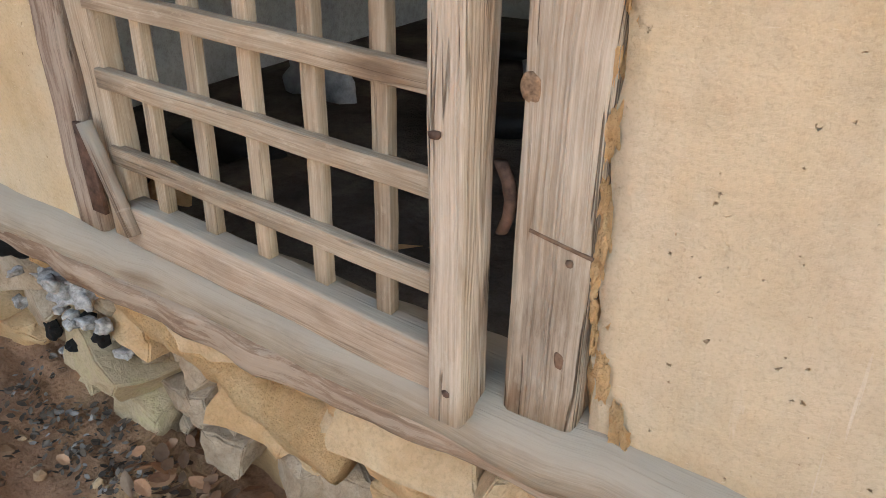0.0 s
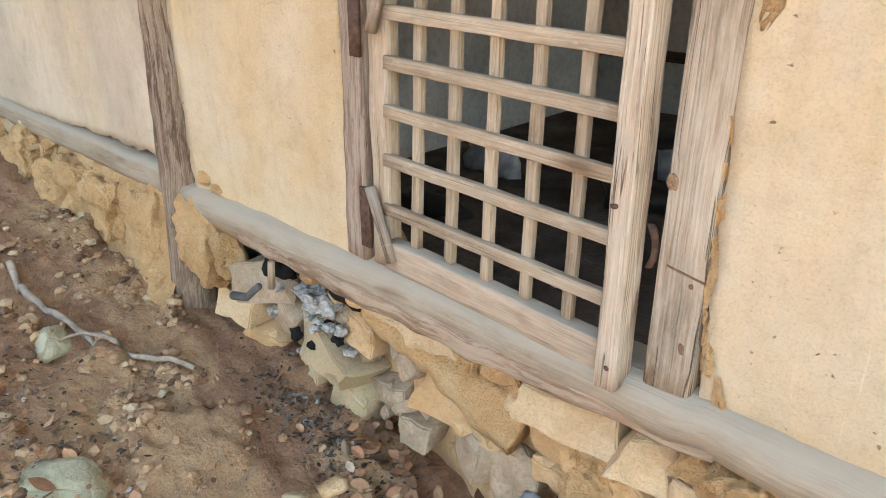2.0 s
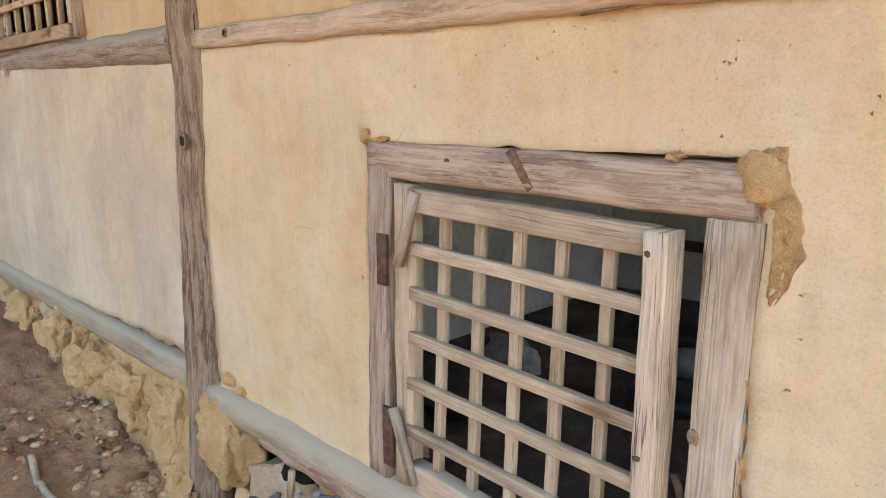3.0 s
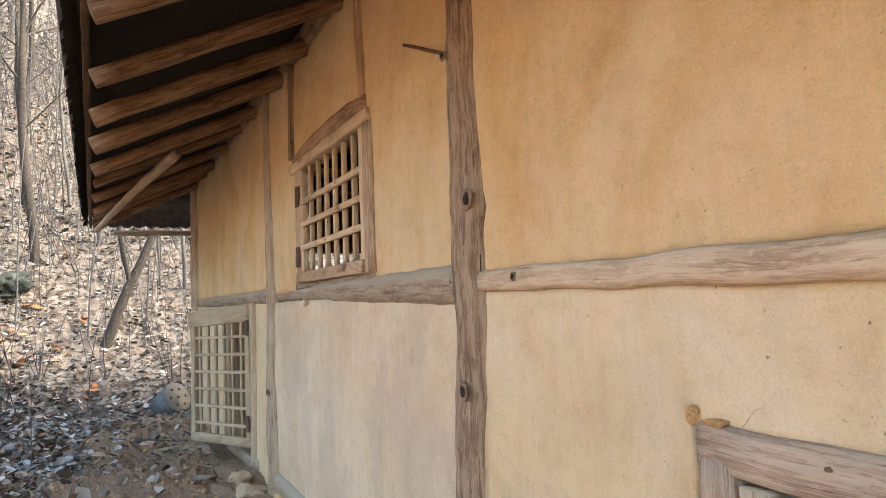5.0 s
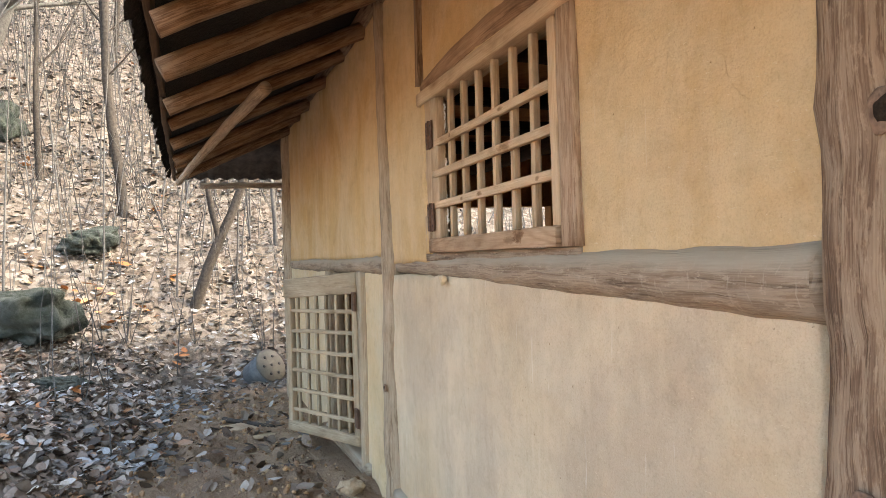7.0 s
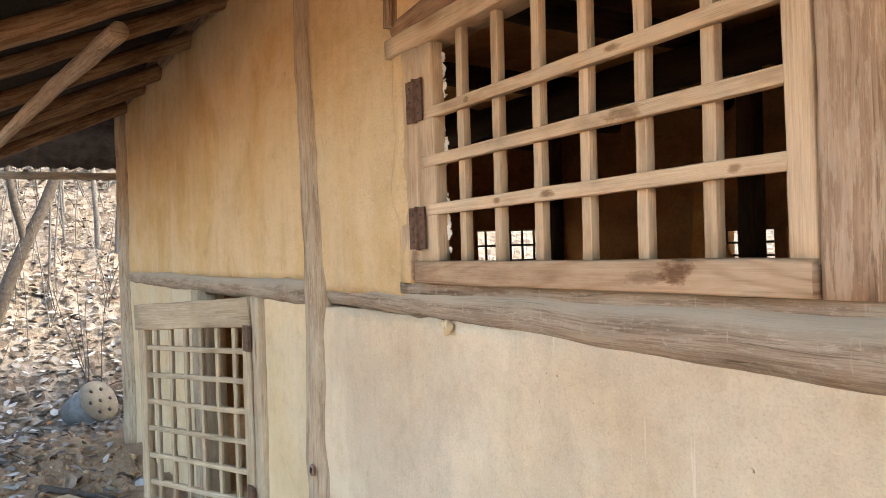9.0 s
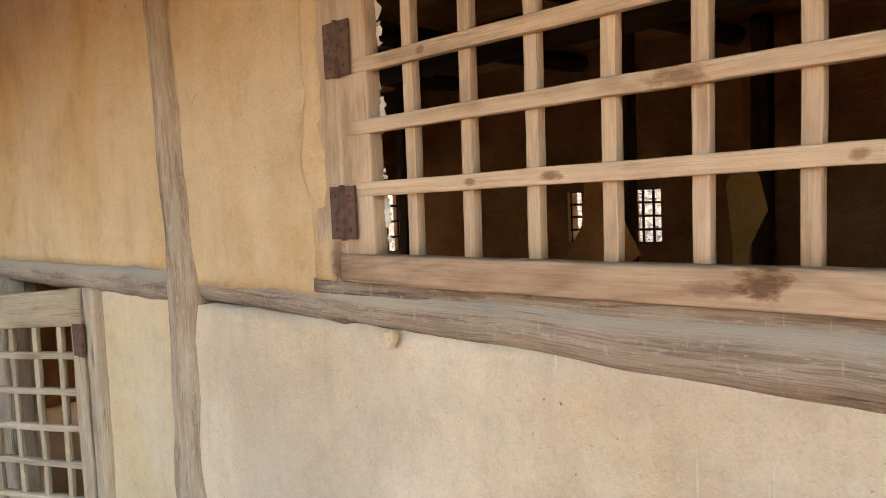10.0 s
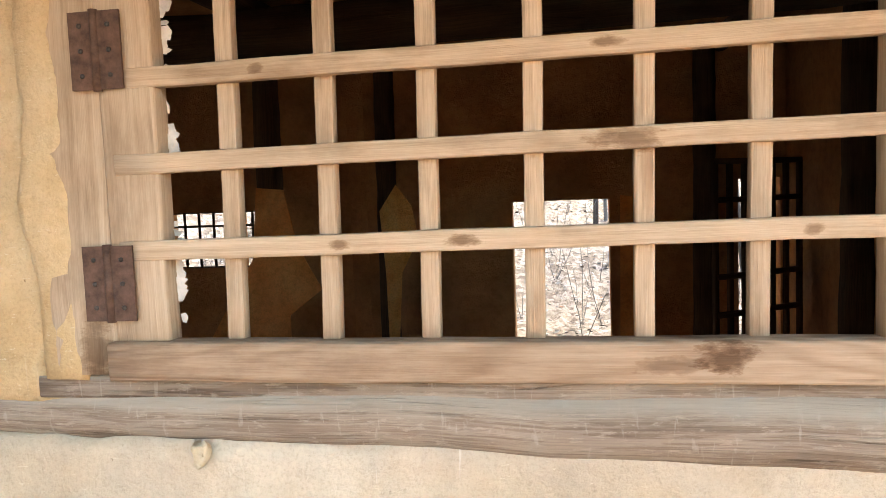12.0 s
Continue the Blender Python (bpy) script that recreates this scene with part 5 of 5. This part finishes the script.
bmesh.ops.create_cone(lid, cap_ends=True, segments=28, radius1=0.275, radius2=0.265, depth=0.035)
bmesh.ops.translate(lid, vec=(0, 0, 0.225), verts=lid.verts[:])
lid_ob = part("lid", lid, LID, drum, "perforated beige lid")
# Black discs laid on the lid stand for the shade in its holes.
for k in range(7):
    a = 2 * math.pi * k / 6
    r = 0.0 if k == 6 else 0.16
    hole_disc = bmesh.new()
    bmesh.ops.create_cone(hole_disc, cap_ends=True, segments=12, radius1=0.024, radius2=0.024, depth=0.006)
    bmesh.ops.translate(hole_disc, vec=(r * math.cos(a), r * math.sin(a), 0.2455), verts=hole_disc.verts[:])
    part("hole_disc", hole_disc, DARK_CLOTH, lid_ob)
drum_axis = Vector((0.62, 0.5, 0.42)).normalized()
drum.matrix_basis = Matrix.Translation(Vector((-9.28, -0.12, 0.93)) - drum_axis * 0.15) @ drum_axis.to_track_quat("Z", "Y").to_matrix().to_4x4() @ Matrix.Scale(0.64, 4)
tagged(link("loose_board", bar((-7.15, -0.62, ground_z(-7.15, -0.62) + 0.03), (-6.65, -0.42, ground_z(-6.65, -0.42) + 0.03), 0.16, 0.02, 0.1, 0.004, (0.4, -0.9, 0), seed=170), PALE_WOOD), "bleached broken board lying on the ground", "board")
tagged(link("loose_stick", log((-7.5, -0.65, ground_z(-7.5, -0.65) + 0.03), (-6.95, -0.35, ground_z(-6.95, -0.35) + 0.04), 0.02, 0.015, 0.005), BARK), "dark stick lying by the wall", "stick")


# ---- vegetation ----
def tube(bm, pts, r0, r1, sides=6):
    rings = []
    for k, p in enumerate(pts):
        d = (pts[min(k + 1, len(pts) - 1)] - pts[max(k - 1, 0)]).normalized()
        s = d.orthogonal().normalized()
        o = d.cross(s)
        r = r0 + (r1 - r0) * k / (len(pts) - 1)
        rings.append([bm.verts.new(p + (s * math.cos(a) + o * math.sin(a)) * r) for a in [2 * math.pi * i / sides for i in range(sides)]])
    for a, b in zip(rings, rings[1:]):
        best = min(range(sides), key=lambda q: (a[0].co - b[q].co).length)
        for i in range(sides):
            j = (i + 1) % sides
            bm.faces.new((a[i], a[j], b[(j + best) % sides], b[(i + best) % sides]))


def wander(rng, p, d, length, n, bend):
    pts = [p.copy()]
    for k in range(n):
        d = (d + Vector((rng.uniform(-1, 1), rng.uniform(-1, 1), rng.uniform(-0.6, 0.9))) * bend).normalized()
        p = p + d * (length / n)
        pts.append(p)
    return pts


def bare_tree(seed, height, radius, lean, mat, label, branches=9, sides=8, fork=0):
    rng = random.Random(seed)
    t = thing("bare_tree", label=label, category="tree", group="trees on the hillside")
    bm = bmesh.new()
    spine = wander(rng, Vector((0, 0, -0.2)), Vector((lean[0], lean[1], 1)).normalized(), height, 12, 0.09)
    tube(bm, spine, radius, radius * 0.3, sides)
    if fork:
        tube(bm, wander(rng, spine[fork], Vector((0.1, -0.25, 1)).normalized(), height * 0.6, 7, 0.08), radius * 0.55, radius * 0.2, sides)
    part("trunk", bm, mat, t)
    bm = bmesh.new()
    for k in range(branches):
        i = rng.randint(3, 11)
        d = Vector((rng.uniform(-1, 1), rng.uniform(-1, 1), rng.uniform(0.3, 1.2))).normalized()
        L = height * rng.uniform(0.15, 0.38)
        r = radius * rng.uniform(0.2, 0.42)
        limb = wander(rng, spine[i], d, L, 6, 0.16)
        tube(bm, limb, r, r * 0.25, 5)
        for q in range(5):
            j = rng.randint(1, 5)
            d2 = (d + Vector((rng.uniform(-1, 1), rng.uniform(-1, 1), rng.uniform(-0.3, 0.8)))).normalized()
            tw = wander(rng, limb[j], d2, L * rng.uniform(0.3, 0.6), 4, 0.2)
            tube(bm, tw, r * 0.3, r * 0.08, 3)
    part("crown", bm, mat, t)
    return t


near_tree = bare_tree(1, 4.2, 0.07, (0.10, 0.30), BARK, "dark leaning forked bare tree on the leafy slope", 9, 8, 3)
near_tree.matrix_basis = pose(-11.0, -0.88, ground_z(-11, -0.88))
big_tree = bare_tree(2, 8.0, 0.19, (0.02, 0.24), PALE_BARK, "thick grey-barked bare tree leaning on the hillside", 16)
big_tree.matrix_basis = pose(-15.3, -4.25, ground_z(-15.3, -4.25))
kinds = [bare_tree(10 + k, 6.5 + k * 0.7, 0.035 + 0.012 * k, (0.06 * (k - 1), 0.05), (PALE_BARK, BARK)[k % 2], ("slim pale bare sapling on the hillside", "slim dark bare tree on the hillside")[k % 2], 12, 6) for k in range(4)]
rng = random.Random(77)
spots = [(-12.4, 0.3), (-14.0, 1.2), (-19.0, -6.0), (-15, -2)]
while len(spots) < 46:
    d = rng.uniform(9.5, 26)
    a = rng.uniform(-0.06, 0.62)
    spots.append((-1.4 - d * math.cos(a), -0.9 - d * math.sin(a)))
while len(spots) < 90:
    x, y = rng.uniform(-34, -10.2), rng.uniform(-16, 12)
    spots.append((x, y))
for k in range(10):
    spots.append((rng.uniform(-6.2, -2.0), rng.uniform(11.0, 18.0)))
while len(spots) < 132:
    spots.append((rng.uniform(-12, 2), rng.uniform(7.5, 24)))
for k, (x, y) in enumerate(spots):
    src = kinds[k % 4]
    m = pose(x, y, ground_z(x, y), 0, 0, rng.uniform(0, 360))
    if k < 4:
        src.matrix_basis = m
    else:
        copy_thing(src, m)

brush = bmesh.new()
rng = random.Random(8)
for k in range(900):
    x, y = rng.uniform(-24, -9.2), rng.uniform(-12, 6)
    if k % 60 == 0:
        x, y = rng.uniform(-9.2, -6.2), rng.uniform(-4.5, -1.3)
    if k % 9 == 0:
        x, y = rng.uniform(-9, 0), rng.uniform(6.5, 14)
    p = Vector((x, y, ground_z(x, y) - 0.03))
    for q in range(rng.randint(1, 4)):
        L = rng.uniform(0.4, 1.9)
        tube(brush, wander(rng, p, Vector((rng.uniform(-0.4, 0.4), rng.uniform(-0.4, 0.4), 1)).normalized(), L, 5, 0.14), 0.006, 0.0015, 3)
for k in range(1500):
    x, y = rng.uniform(-26, -12.5), rng.uniform(-11, 5)
    p = Vector((x, y, ground_z(x, y) - 0.05))
    tube(brush, wander(rng, p, Vector((rng.uniform(-0.5, 0.5), rng.uniform(-0.5, 0.5), 1)).normalized(), rng.uniform(0.8, 2.8), 5, 0.16), rng.uniform(0.006, 0.014), 0.002, 3)
for k in range(170):
    d, a = rng.uniform(8.5, 24), rng.uniform(-0.08, 0.62)
    x, y = -1.4 - d * math.cos(a), -0.9 - d * math.sin(a)
    tube(brush, wander(rng, Vector((x, y, ground_z(x, y) - 0.05)), Vector((rng.uniform(-0.12, 0.12), rng.uniform(-0.12, 0.12), 1)).normalized(), rng.uniform(2.0, 5.5), 8, 0.05), rng.uniform(0.007, 0.02), 0.003, 4)
tagged(link("undergrowth", brush, PALE_BARK), "thin bare stems and twigs on the slope", "undergrowth", kind="stuff")


def leaf_material(name, stops):
    m, n, l, b = material(name, 0.75)
    geo = n.new("ShaderNodeNewGeometry")
    pos = n.new("ShaderNodeTexCoord").outputs["Object"]
    col = ramp(n, l, geo.outputs["Random Per Island"], stops)
    col = mixed(n, l, col, ramp(n, l, tex(n, l, pos, 70, 4), [(0.3, (0.7, 0.66, 0.62)), (0.6, (1, 1, 1))]), 0.7, "MULTIPLY")
    l.new(col, b.inputs["Base Color"])
    return m


PALE_LEAF = leaf_material("dry_pale_leaves", [(0.0, (0.055, 0.044, 0.038)), (0.3, (0.10, 0.088, 0.08)), (0.55, (0.18, 0.175, 0.172)), (0.96, (0.41, 0.425, 0.44)), (1.0, (0.36, 0.14, 0.05))])
YARD_LEAF = leaf_material("dry_yard_leaves", [(0.0, (0.09, 0.06, 0.045)), (0.35, (0.19, 0.145, 0.115)), (0.7, (0.30, 0.25, 0.215)), (0.95, (0.50, 0.46, 0.42)), (1.0, (0.42, 0.20, 0.09))])
BROWN_LEAF = leaf_material("dry_brown_leaves", [(0.0, (0.13, 0.075, 0.045)), (0.35, (0.27, 0.135, 0.075)), (0.7, (0.42, 0.22, 0.12)), (0.9, (0.46, 0.29, 0.18)), (1.0, (0.54, 0.43, 0.33))])


LEAF_PLAIN = ((-0.5, 0), (-0.15, 0.26), (0.25, 0.22), (0.5, 0))
LEAF_FINE = ((-0.5, 0), (-0.42, 0.12), (-0.24, 0.24), (0.0, 0.30), (0.2, 0.25), (0.38, 0.13), (0.5, 0))


def leaves(name, spots, smin, smax, mat, label, seed, lift=0.02, fine=False):
    """Curled dry leaves as one mesh: each has a midrib fold and drooping tips."""
    rng = np.random.default_rng(seed)
    verts, faces = [], []
    for x, y in spots:
        s = rng.uniform(smin, smax)
        a, tip, roll_ = rng.uniform(0, 6.283), rng.uniform(-0.5, 0.5) * (1.7 if fine else 1.0), rng.uniform(-0.5, 0.5) * (1.7 if fine else 1.0)
        curl = rng.uniform(-0.15, 0.4)
        m = Matrix.Translation((x, y, ground_z(x, y) + rng.uniform(0.004, lift))) @ Euler((tip, roll_, a)).to_matrix().to_4x4()
        base = len(verts)
        half = LEAF_FINE if fine else LEAF_PLAIN
        rim = list(half) + [(u, -v) for u, v in half[-2:0:-1]]
        bend, lobe = rng.uniform(-0.5, 0.9), rng.uniform(0.8, 1.25)
        for u, v in rim + [(0.05, 0.0)]:
            wig = 1.0 + (rng.uniform(-0.16, 0.16) if fine else 0.0)
            verts.append(m @ Vector((u * s, v * lobe * wig * s, (curl * 2.2 * v * v * 4 + bend * u * u * 0.8) * s * (0.6 if fine else 0.4))))
        n_rim = len(rim)
        faces += [(base + q, base + n_rim, base + (q + 1) % n_rim) for q in range(n_rim)]
    me = bpy.data.meshes.new(name)
    me.from_pydata(verts, [], faces)
    me.materials.append(mat)
    return tagged(new(name, me), label, "leaves", kind="stuff")


rng = random.Random(5)
pts = []
while len(pts) < 19000:
    x, y = -6.0 - rng.random() ** 1.3 * 9, rng.uniform(-6.5, 3.5)
    if y > -1.0 - 0.12 * (x + 6) * (x < -8) and x > -8.7:
        if rng.random() > 0.06 or y > -0.1:
            continue
    if x > -8.6 and y > -0.15:
        continue
    pts.append((x, y))
leaves("leaf_litter", pts, 0.045, 0.10, PALE_LEAF, "pale dry leaf litter on the slope", 1, 0.05)
pts = [(-14 - rng.random() * 20, rng.uniform(-16, 12)) for k in range(34000)]
leaves("far_leaf_litter", pts, 0.07, 0.15, PALE_LEAF, "pale dry leaves covering the far hillside", 2, 0.06)
pts = [(rng.uniform(-10, 3), 6 + rng.random() * 14) for k in range(16000)]
leaves("rear_leaf_litter", pts, 0.04, 0.09, PALE_LEAF, "dry leaves on the slope behind the house", 3, 0.06)
pts = [(-4.4 - rng.random() ** 0.8 * 5.6, -1.05 - 0.25 * rng.random() - rng.random() ** 1.2 * 3.4) for k in range(6500)] + [(-4.5 - rng.random() * 4.4, -0.2 - rng.random() * 0.95) for k in range(260)]
leaves("yard_leaf_litter", pts, 0.05, 0.11, YARD_LEAF, "brown dry leaves at the yard's edge", 4, 0.03, True)
pts = [(rng.gauss(-1.67, 0.07), rng.gauss(0.06, 0.05)) for k in range(45)] + [(rng.gauss(-1.45, 0.07), rng.gauss(0.04, 0.06)) for k in range(40)] + [(rng.gauss(-1.5, 0.22), rng.gauss(-0.04, 0.08)) for k in range(40)] + [(rng.gauss(-2.1, 0.22), rng.gauss(-0.75, 0.14)) for k in range(70)]
leaves("footing_leaves", pts, 0.025, 0.075, BROWN_LEAF, "curled brown leaves at the foot of the wall", 5, 0.06, True)

ORANGE_LEAF = leaf_material("orange_leaves", [(0.0, (0.30, 0.12, 0.045)), (0.5, (0.46, 0.20, 0.08)), (1.0, (0.55, 0.30, 0.14))])
pts = []
for k in range(26):
    d, a = rng.uniform(6.5, 13), rng.uniform(0.0, 0.35)
    cx, cy = -1.4 - d * math.cos(a), -0.9 - d * math.sin(a)
    pts += [(cx + rng.gauss(0, 0.06), cy + rng.gauss(0, 0.06)) for q in range(4)]
leaves("fallen_oak_leaves", pts, 0.10, 0.18, ORANGE_LEAF, "clumps of orange-brown fallen leaves on the slope", 6, 0.08)

# ---- small things on the soil ----
CRUMB = leaf_material("crumbs", [(0.0, (0.12, 0.07, 0.045)), (0.35, (0.34, 0.20, 0.115)), (0.8, (0.48, 0.31, 0.175)), (1.0, (0.52, 0.40, 0.26))])
SOOT_AND_SHADE = plain("soot", (0.012, 0.011, 0.010), 0.95, 0, 0.4, 40, 0.006)
ASH = plain("white_ash", (0.36, 0.34, 0.315), 0.97, 0, 0.6, 60, 0.004)
FOIL = plain("crumpled_foil", (0.36, 0.39, 0.43), 0.45, 0.9, 0.3, 50, 0.006)
ash = thing("ash_clump", label="white ash and lime crumbs spilt on the sooty stones", category="ash")
clod(-1.95, 0.075, 0.545, (0.15, 0.09, 0.06), ASH, 601, ash, "ash_lump", 0.7)
random.seed(71)
for k in range(22):
    x, z = random.gauss(-1.96, 0.09), random.uniform(0.30, 0.60)
    part("ash_crumb", lump((x, face_y(x, z) - 0.02 + random.uniform(-0.015, 0.03), z), (random.uniform(0.015, 0.05), 0.03, random.uniform(0.01, 0.035)), 620 + k, 0.7, 3), ASH if k % 3 else SOOT_AND_SHADE, ash)
# Black lump paints the shade of the hole around the foil.
tagged(link("black_pocket", lump((-1.10, 0.13, 0.20), (0.10, 0.08, 0.08), 605, 0.6, 3), SOOT_AND_SHADE), "black lump for the shade in a hollow between stones", "soot")
tagged(link("black_pocket", lump((-1.80, 0.06, 0.63), (0.14, 0.08, 0.10), 602, 0.7, 3), SOOT_AND_SHADE), "black soot in a gap of the footing", "soot")
tagged(link("black_pocket", lump((-2.13, 0.07, 0.60), (0.09, 0.08, 0.09), 603, 0.7, 3), SOOT_AND_SHADE), "black soot beside the post foot", "soot")
tagged(link("foil_scrap", lump((-1.175, 0.10, 0.195), (0.075, 0.06, 0.055), 604, 0.6, 4), FOIL), "crumpled silver foil stuffed between stones", "foil")
tagged(link("sawn_stick", log((-2.02, -0.04, 0.60), (-1.99, -0.05, 0.69), 0.011, 0.010, 0.002), PALE_WOOD), "short pale stick wedged under the sill", "stick")
tagged(link("bent_stick", log((-2.2, -0.06, 0.52), (-2.02, -0.08, 0.62), 0.014, 0.010, 0.004, (0, 0, -0.02)), PALE_BARK), "crooked grey stick wedged by the footing", "stick")
root_pts = [(-3.05, -0.42), (-2.85, -0.44), (-2.66, -0.40), (-2.5, -0.36), (-2.36, -0.26), (-2.25, -0.16)]
root = bmesh.new()
bent = []
for (xa, ya), (xb, yb) in zip(root_pts, root_pts[1:]):
    for q in range(4):
        x, y = xa + (xb - xa) * q / 4, ya + (yb - ya) * q / 4
        bent.append(Vector((x, y + 0.03 * noise.noise(Vector((x * 9, 4, 0))), ground_z(x, y) + 0.018 + 0.012 * noise.noise(Vector((x * 8, 0, 0))))))
tube(root, bent, 0.014, 0.009, 7)
tube(root, [bent[12], bent[12] + Vector((-0.02, -0.05, 0.02)), bent[12] + Vector((-0.01, -0.12, 0.03))], 0.008, 0.004, 6)
DRY_STICK = plain("dry_stick", (0.33, 0.265, 0.205), 0.95, 0, 0.4, 40, 0.004)
tagged(link("dry_root", root, DRY_STICK), "grey crooked dry stick on bare soil", "stick")
rng = random.Random(15)
verts, faces = [], []
ico = bmesh.new()
bmesh.ops.create_icosphere(ico, subdivisions=1, radius=0.5)
iv, jf = [v.co.copy() for v in ico.verts], [[v.index for v in f.verts] for f in ico.faces]
ico.free()
for k in range(9500):
    x, y = rng.uniform(-5.5, 0.2), -0.05 - rng.random() * 1.5
    if k >= 6000:
        x, y = rng.uniform(-8.6, -4.6), -0.12 - rng.random() * 1.4
    s = (0.004 if k < 6000 else 0.010) + 0.03 * rng.random() ** 8
    z = ground_z(x, y) + s * 0.2
    base = len(verts)
    e = Euler((rng.random() * 6, rng.random() * 6, rng.random() * 6)).to_matrix()
    q = Vector((rng.uniform(0.7, 1.3), rng.uniform(0.7, 1.3), rng.uniform(0.5, 1)))
    for v in iv:
        w = e @ Vector((v.x * q.x, v.y * q.y, v.z * q.z))
        verts.append((x + w.x * s, y + w.y * s, z + w.z * s))
    faces += [[i + base for i in f] for f in jf]
# clods along the raised crusts of soil, and charred bits by the footing
for k in range(15000):
    x, y = rng.uniform(-3.4, -0.9), -0.02 - rng.random() * 1.15
    q = noise.noise(Vector((x * 3.2, y * 3.2, 11))) + 0.35 * noise.noise(Vector((x * 13, y * 13, 2)))
    if not 0.06 < q < 0.24 and noise.noise(Vector((x * 2.1, y * 2.1, 31))) < 0.22:
        continue
    s = 0.005 + 0.034 * rng.random() ** 4
    base = len(verts)
    e = Euler((rng.random() * 6, rng.random() * 6, rng.random() * 6)).to_matrix()
    for v in iv:
        w = e @ (v * rng.uniform(0.75, 1.25))
        verts.append((x + w.x * s * 1.3, y + w.y * s * 1.3, ground_z(x, y) + w.z * s * 0.8))
    faces += [[i + base for i in f] for f in jf]
me = bpy.data.meshes.new("soil_crumbs")
me.from_pydata(verts, [], faces)
me.materials.append(CRUMB)
tagged(new("soil_crumbs", me), "loose clods and pebbles scattered on the soil", "soil", kind="stuff")
CHAR = leaf_material("charred_bits", [(0.0, (0.05, 0.037, 0.028)), (0.5, (0.12, 0.085, 0.06)), (0.85, (0.20, 0.17, 0.14)), (1.0, (0.45, 0.42, 0.38))])
bits = [(rng.gauss(-1.45, 0.25), 0.06 - abs(rng.gauss(0, 0.09))) for k in range(220)] + [(rng.gauss(-2.3, 0.35), rng.gauss(-0.72, 0.13)) for k in range(420)] + [(rng.gauss(-1.95, 0.14), rng.gauss(-0.02, 0.05)) for k in range(220)]
leaves("charred_litter", bits + [(x + rng.gauss(0, 0.03), y + rng.gauss(0, 0.03)) for x, y in bits], 0.008, 0.026, CHAR, "dark shreds of charred leaves and ash", 17, 0.02)
straw = bmesh.new()
for k in range(1100):
    x, y = rng.uniform(-4.5, 0.1), -0.1 - rng.random() * 1.3
    a, L = rng.random() * 6.283, rng.uniform(0.03, 0.12)
    if k > 700:
        x, y, L = rng.uniform(-9.0, -4.5), -0.15 - rng.random() * 1.3, L * 2.0
    p = Vector((x, y, ground_z(x, y) + 0.006))
    q = Vector((x + math.cos(a) * L, y + math.sin(a) * L, 0))
    q.z = ground_z(q.x, q.y) + 0.008
    tube(straw, [p, (p + q) / 2 + Vector((0, 0, 0.004)), q], 0.0016, 0.001, 3)
tagged(link("straw", straw, PALE_WOOD), "pine needles and straw bits on the soil", "straw", kind="stuff")
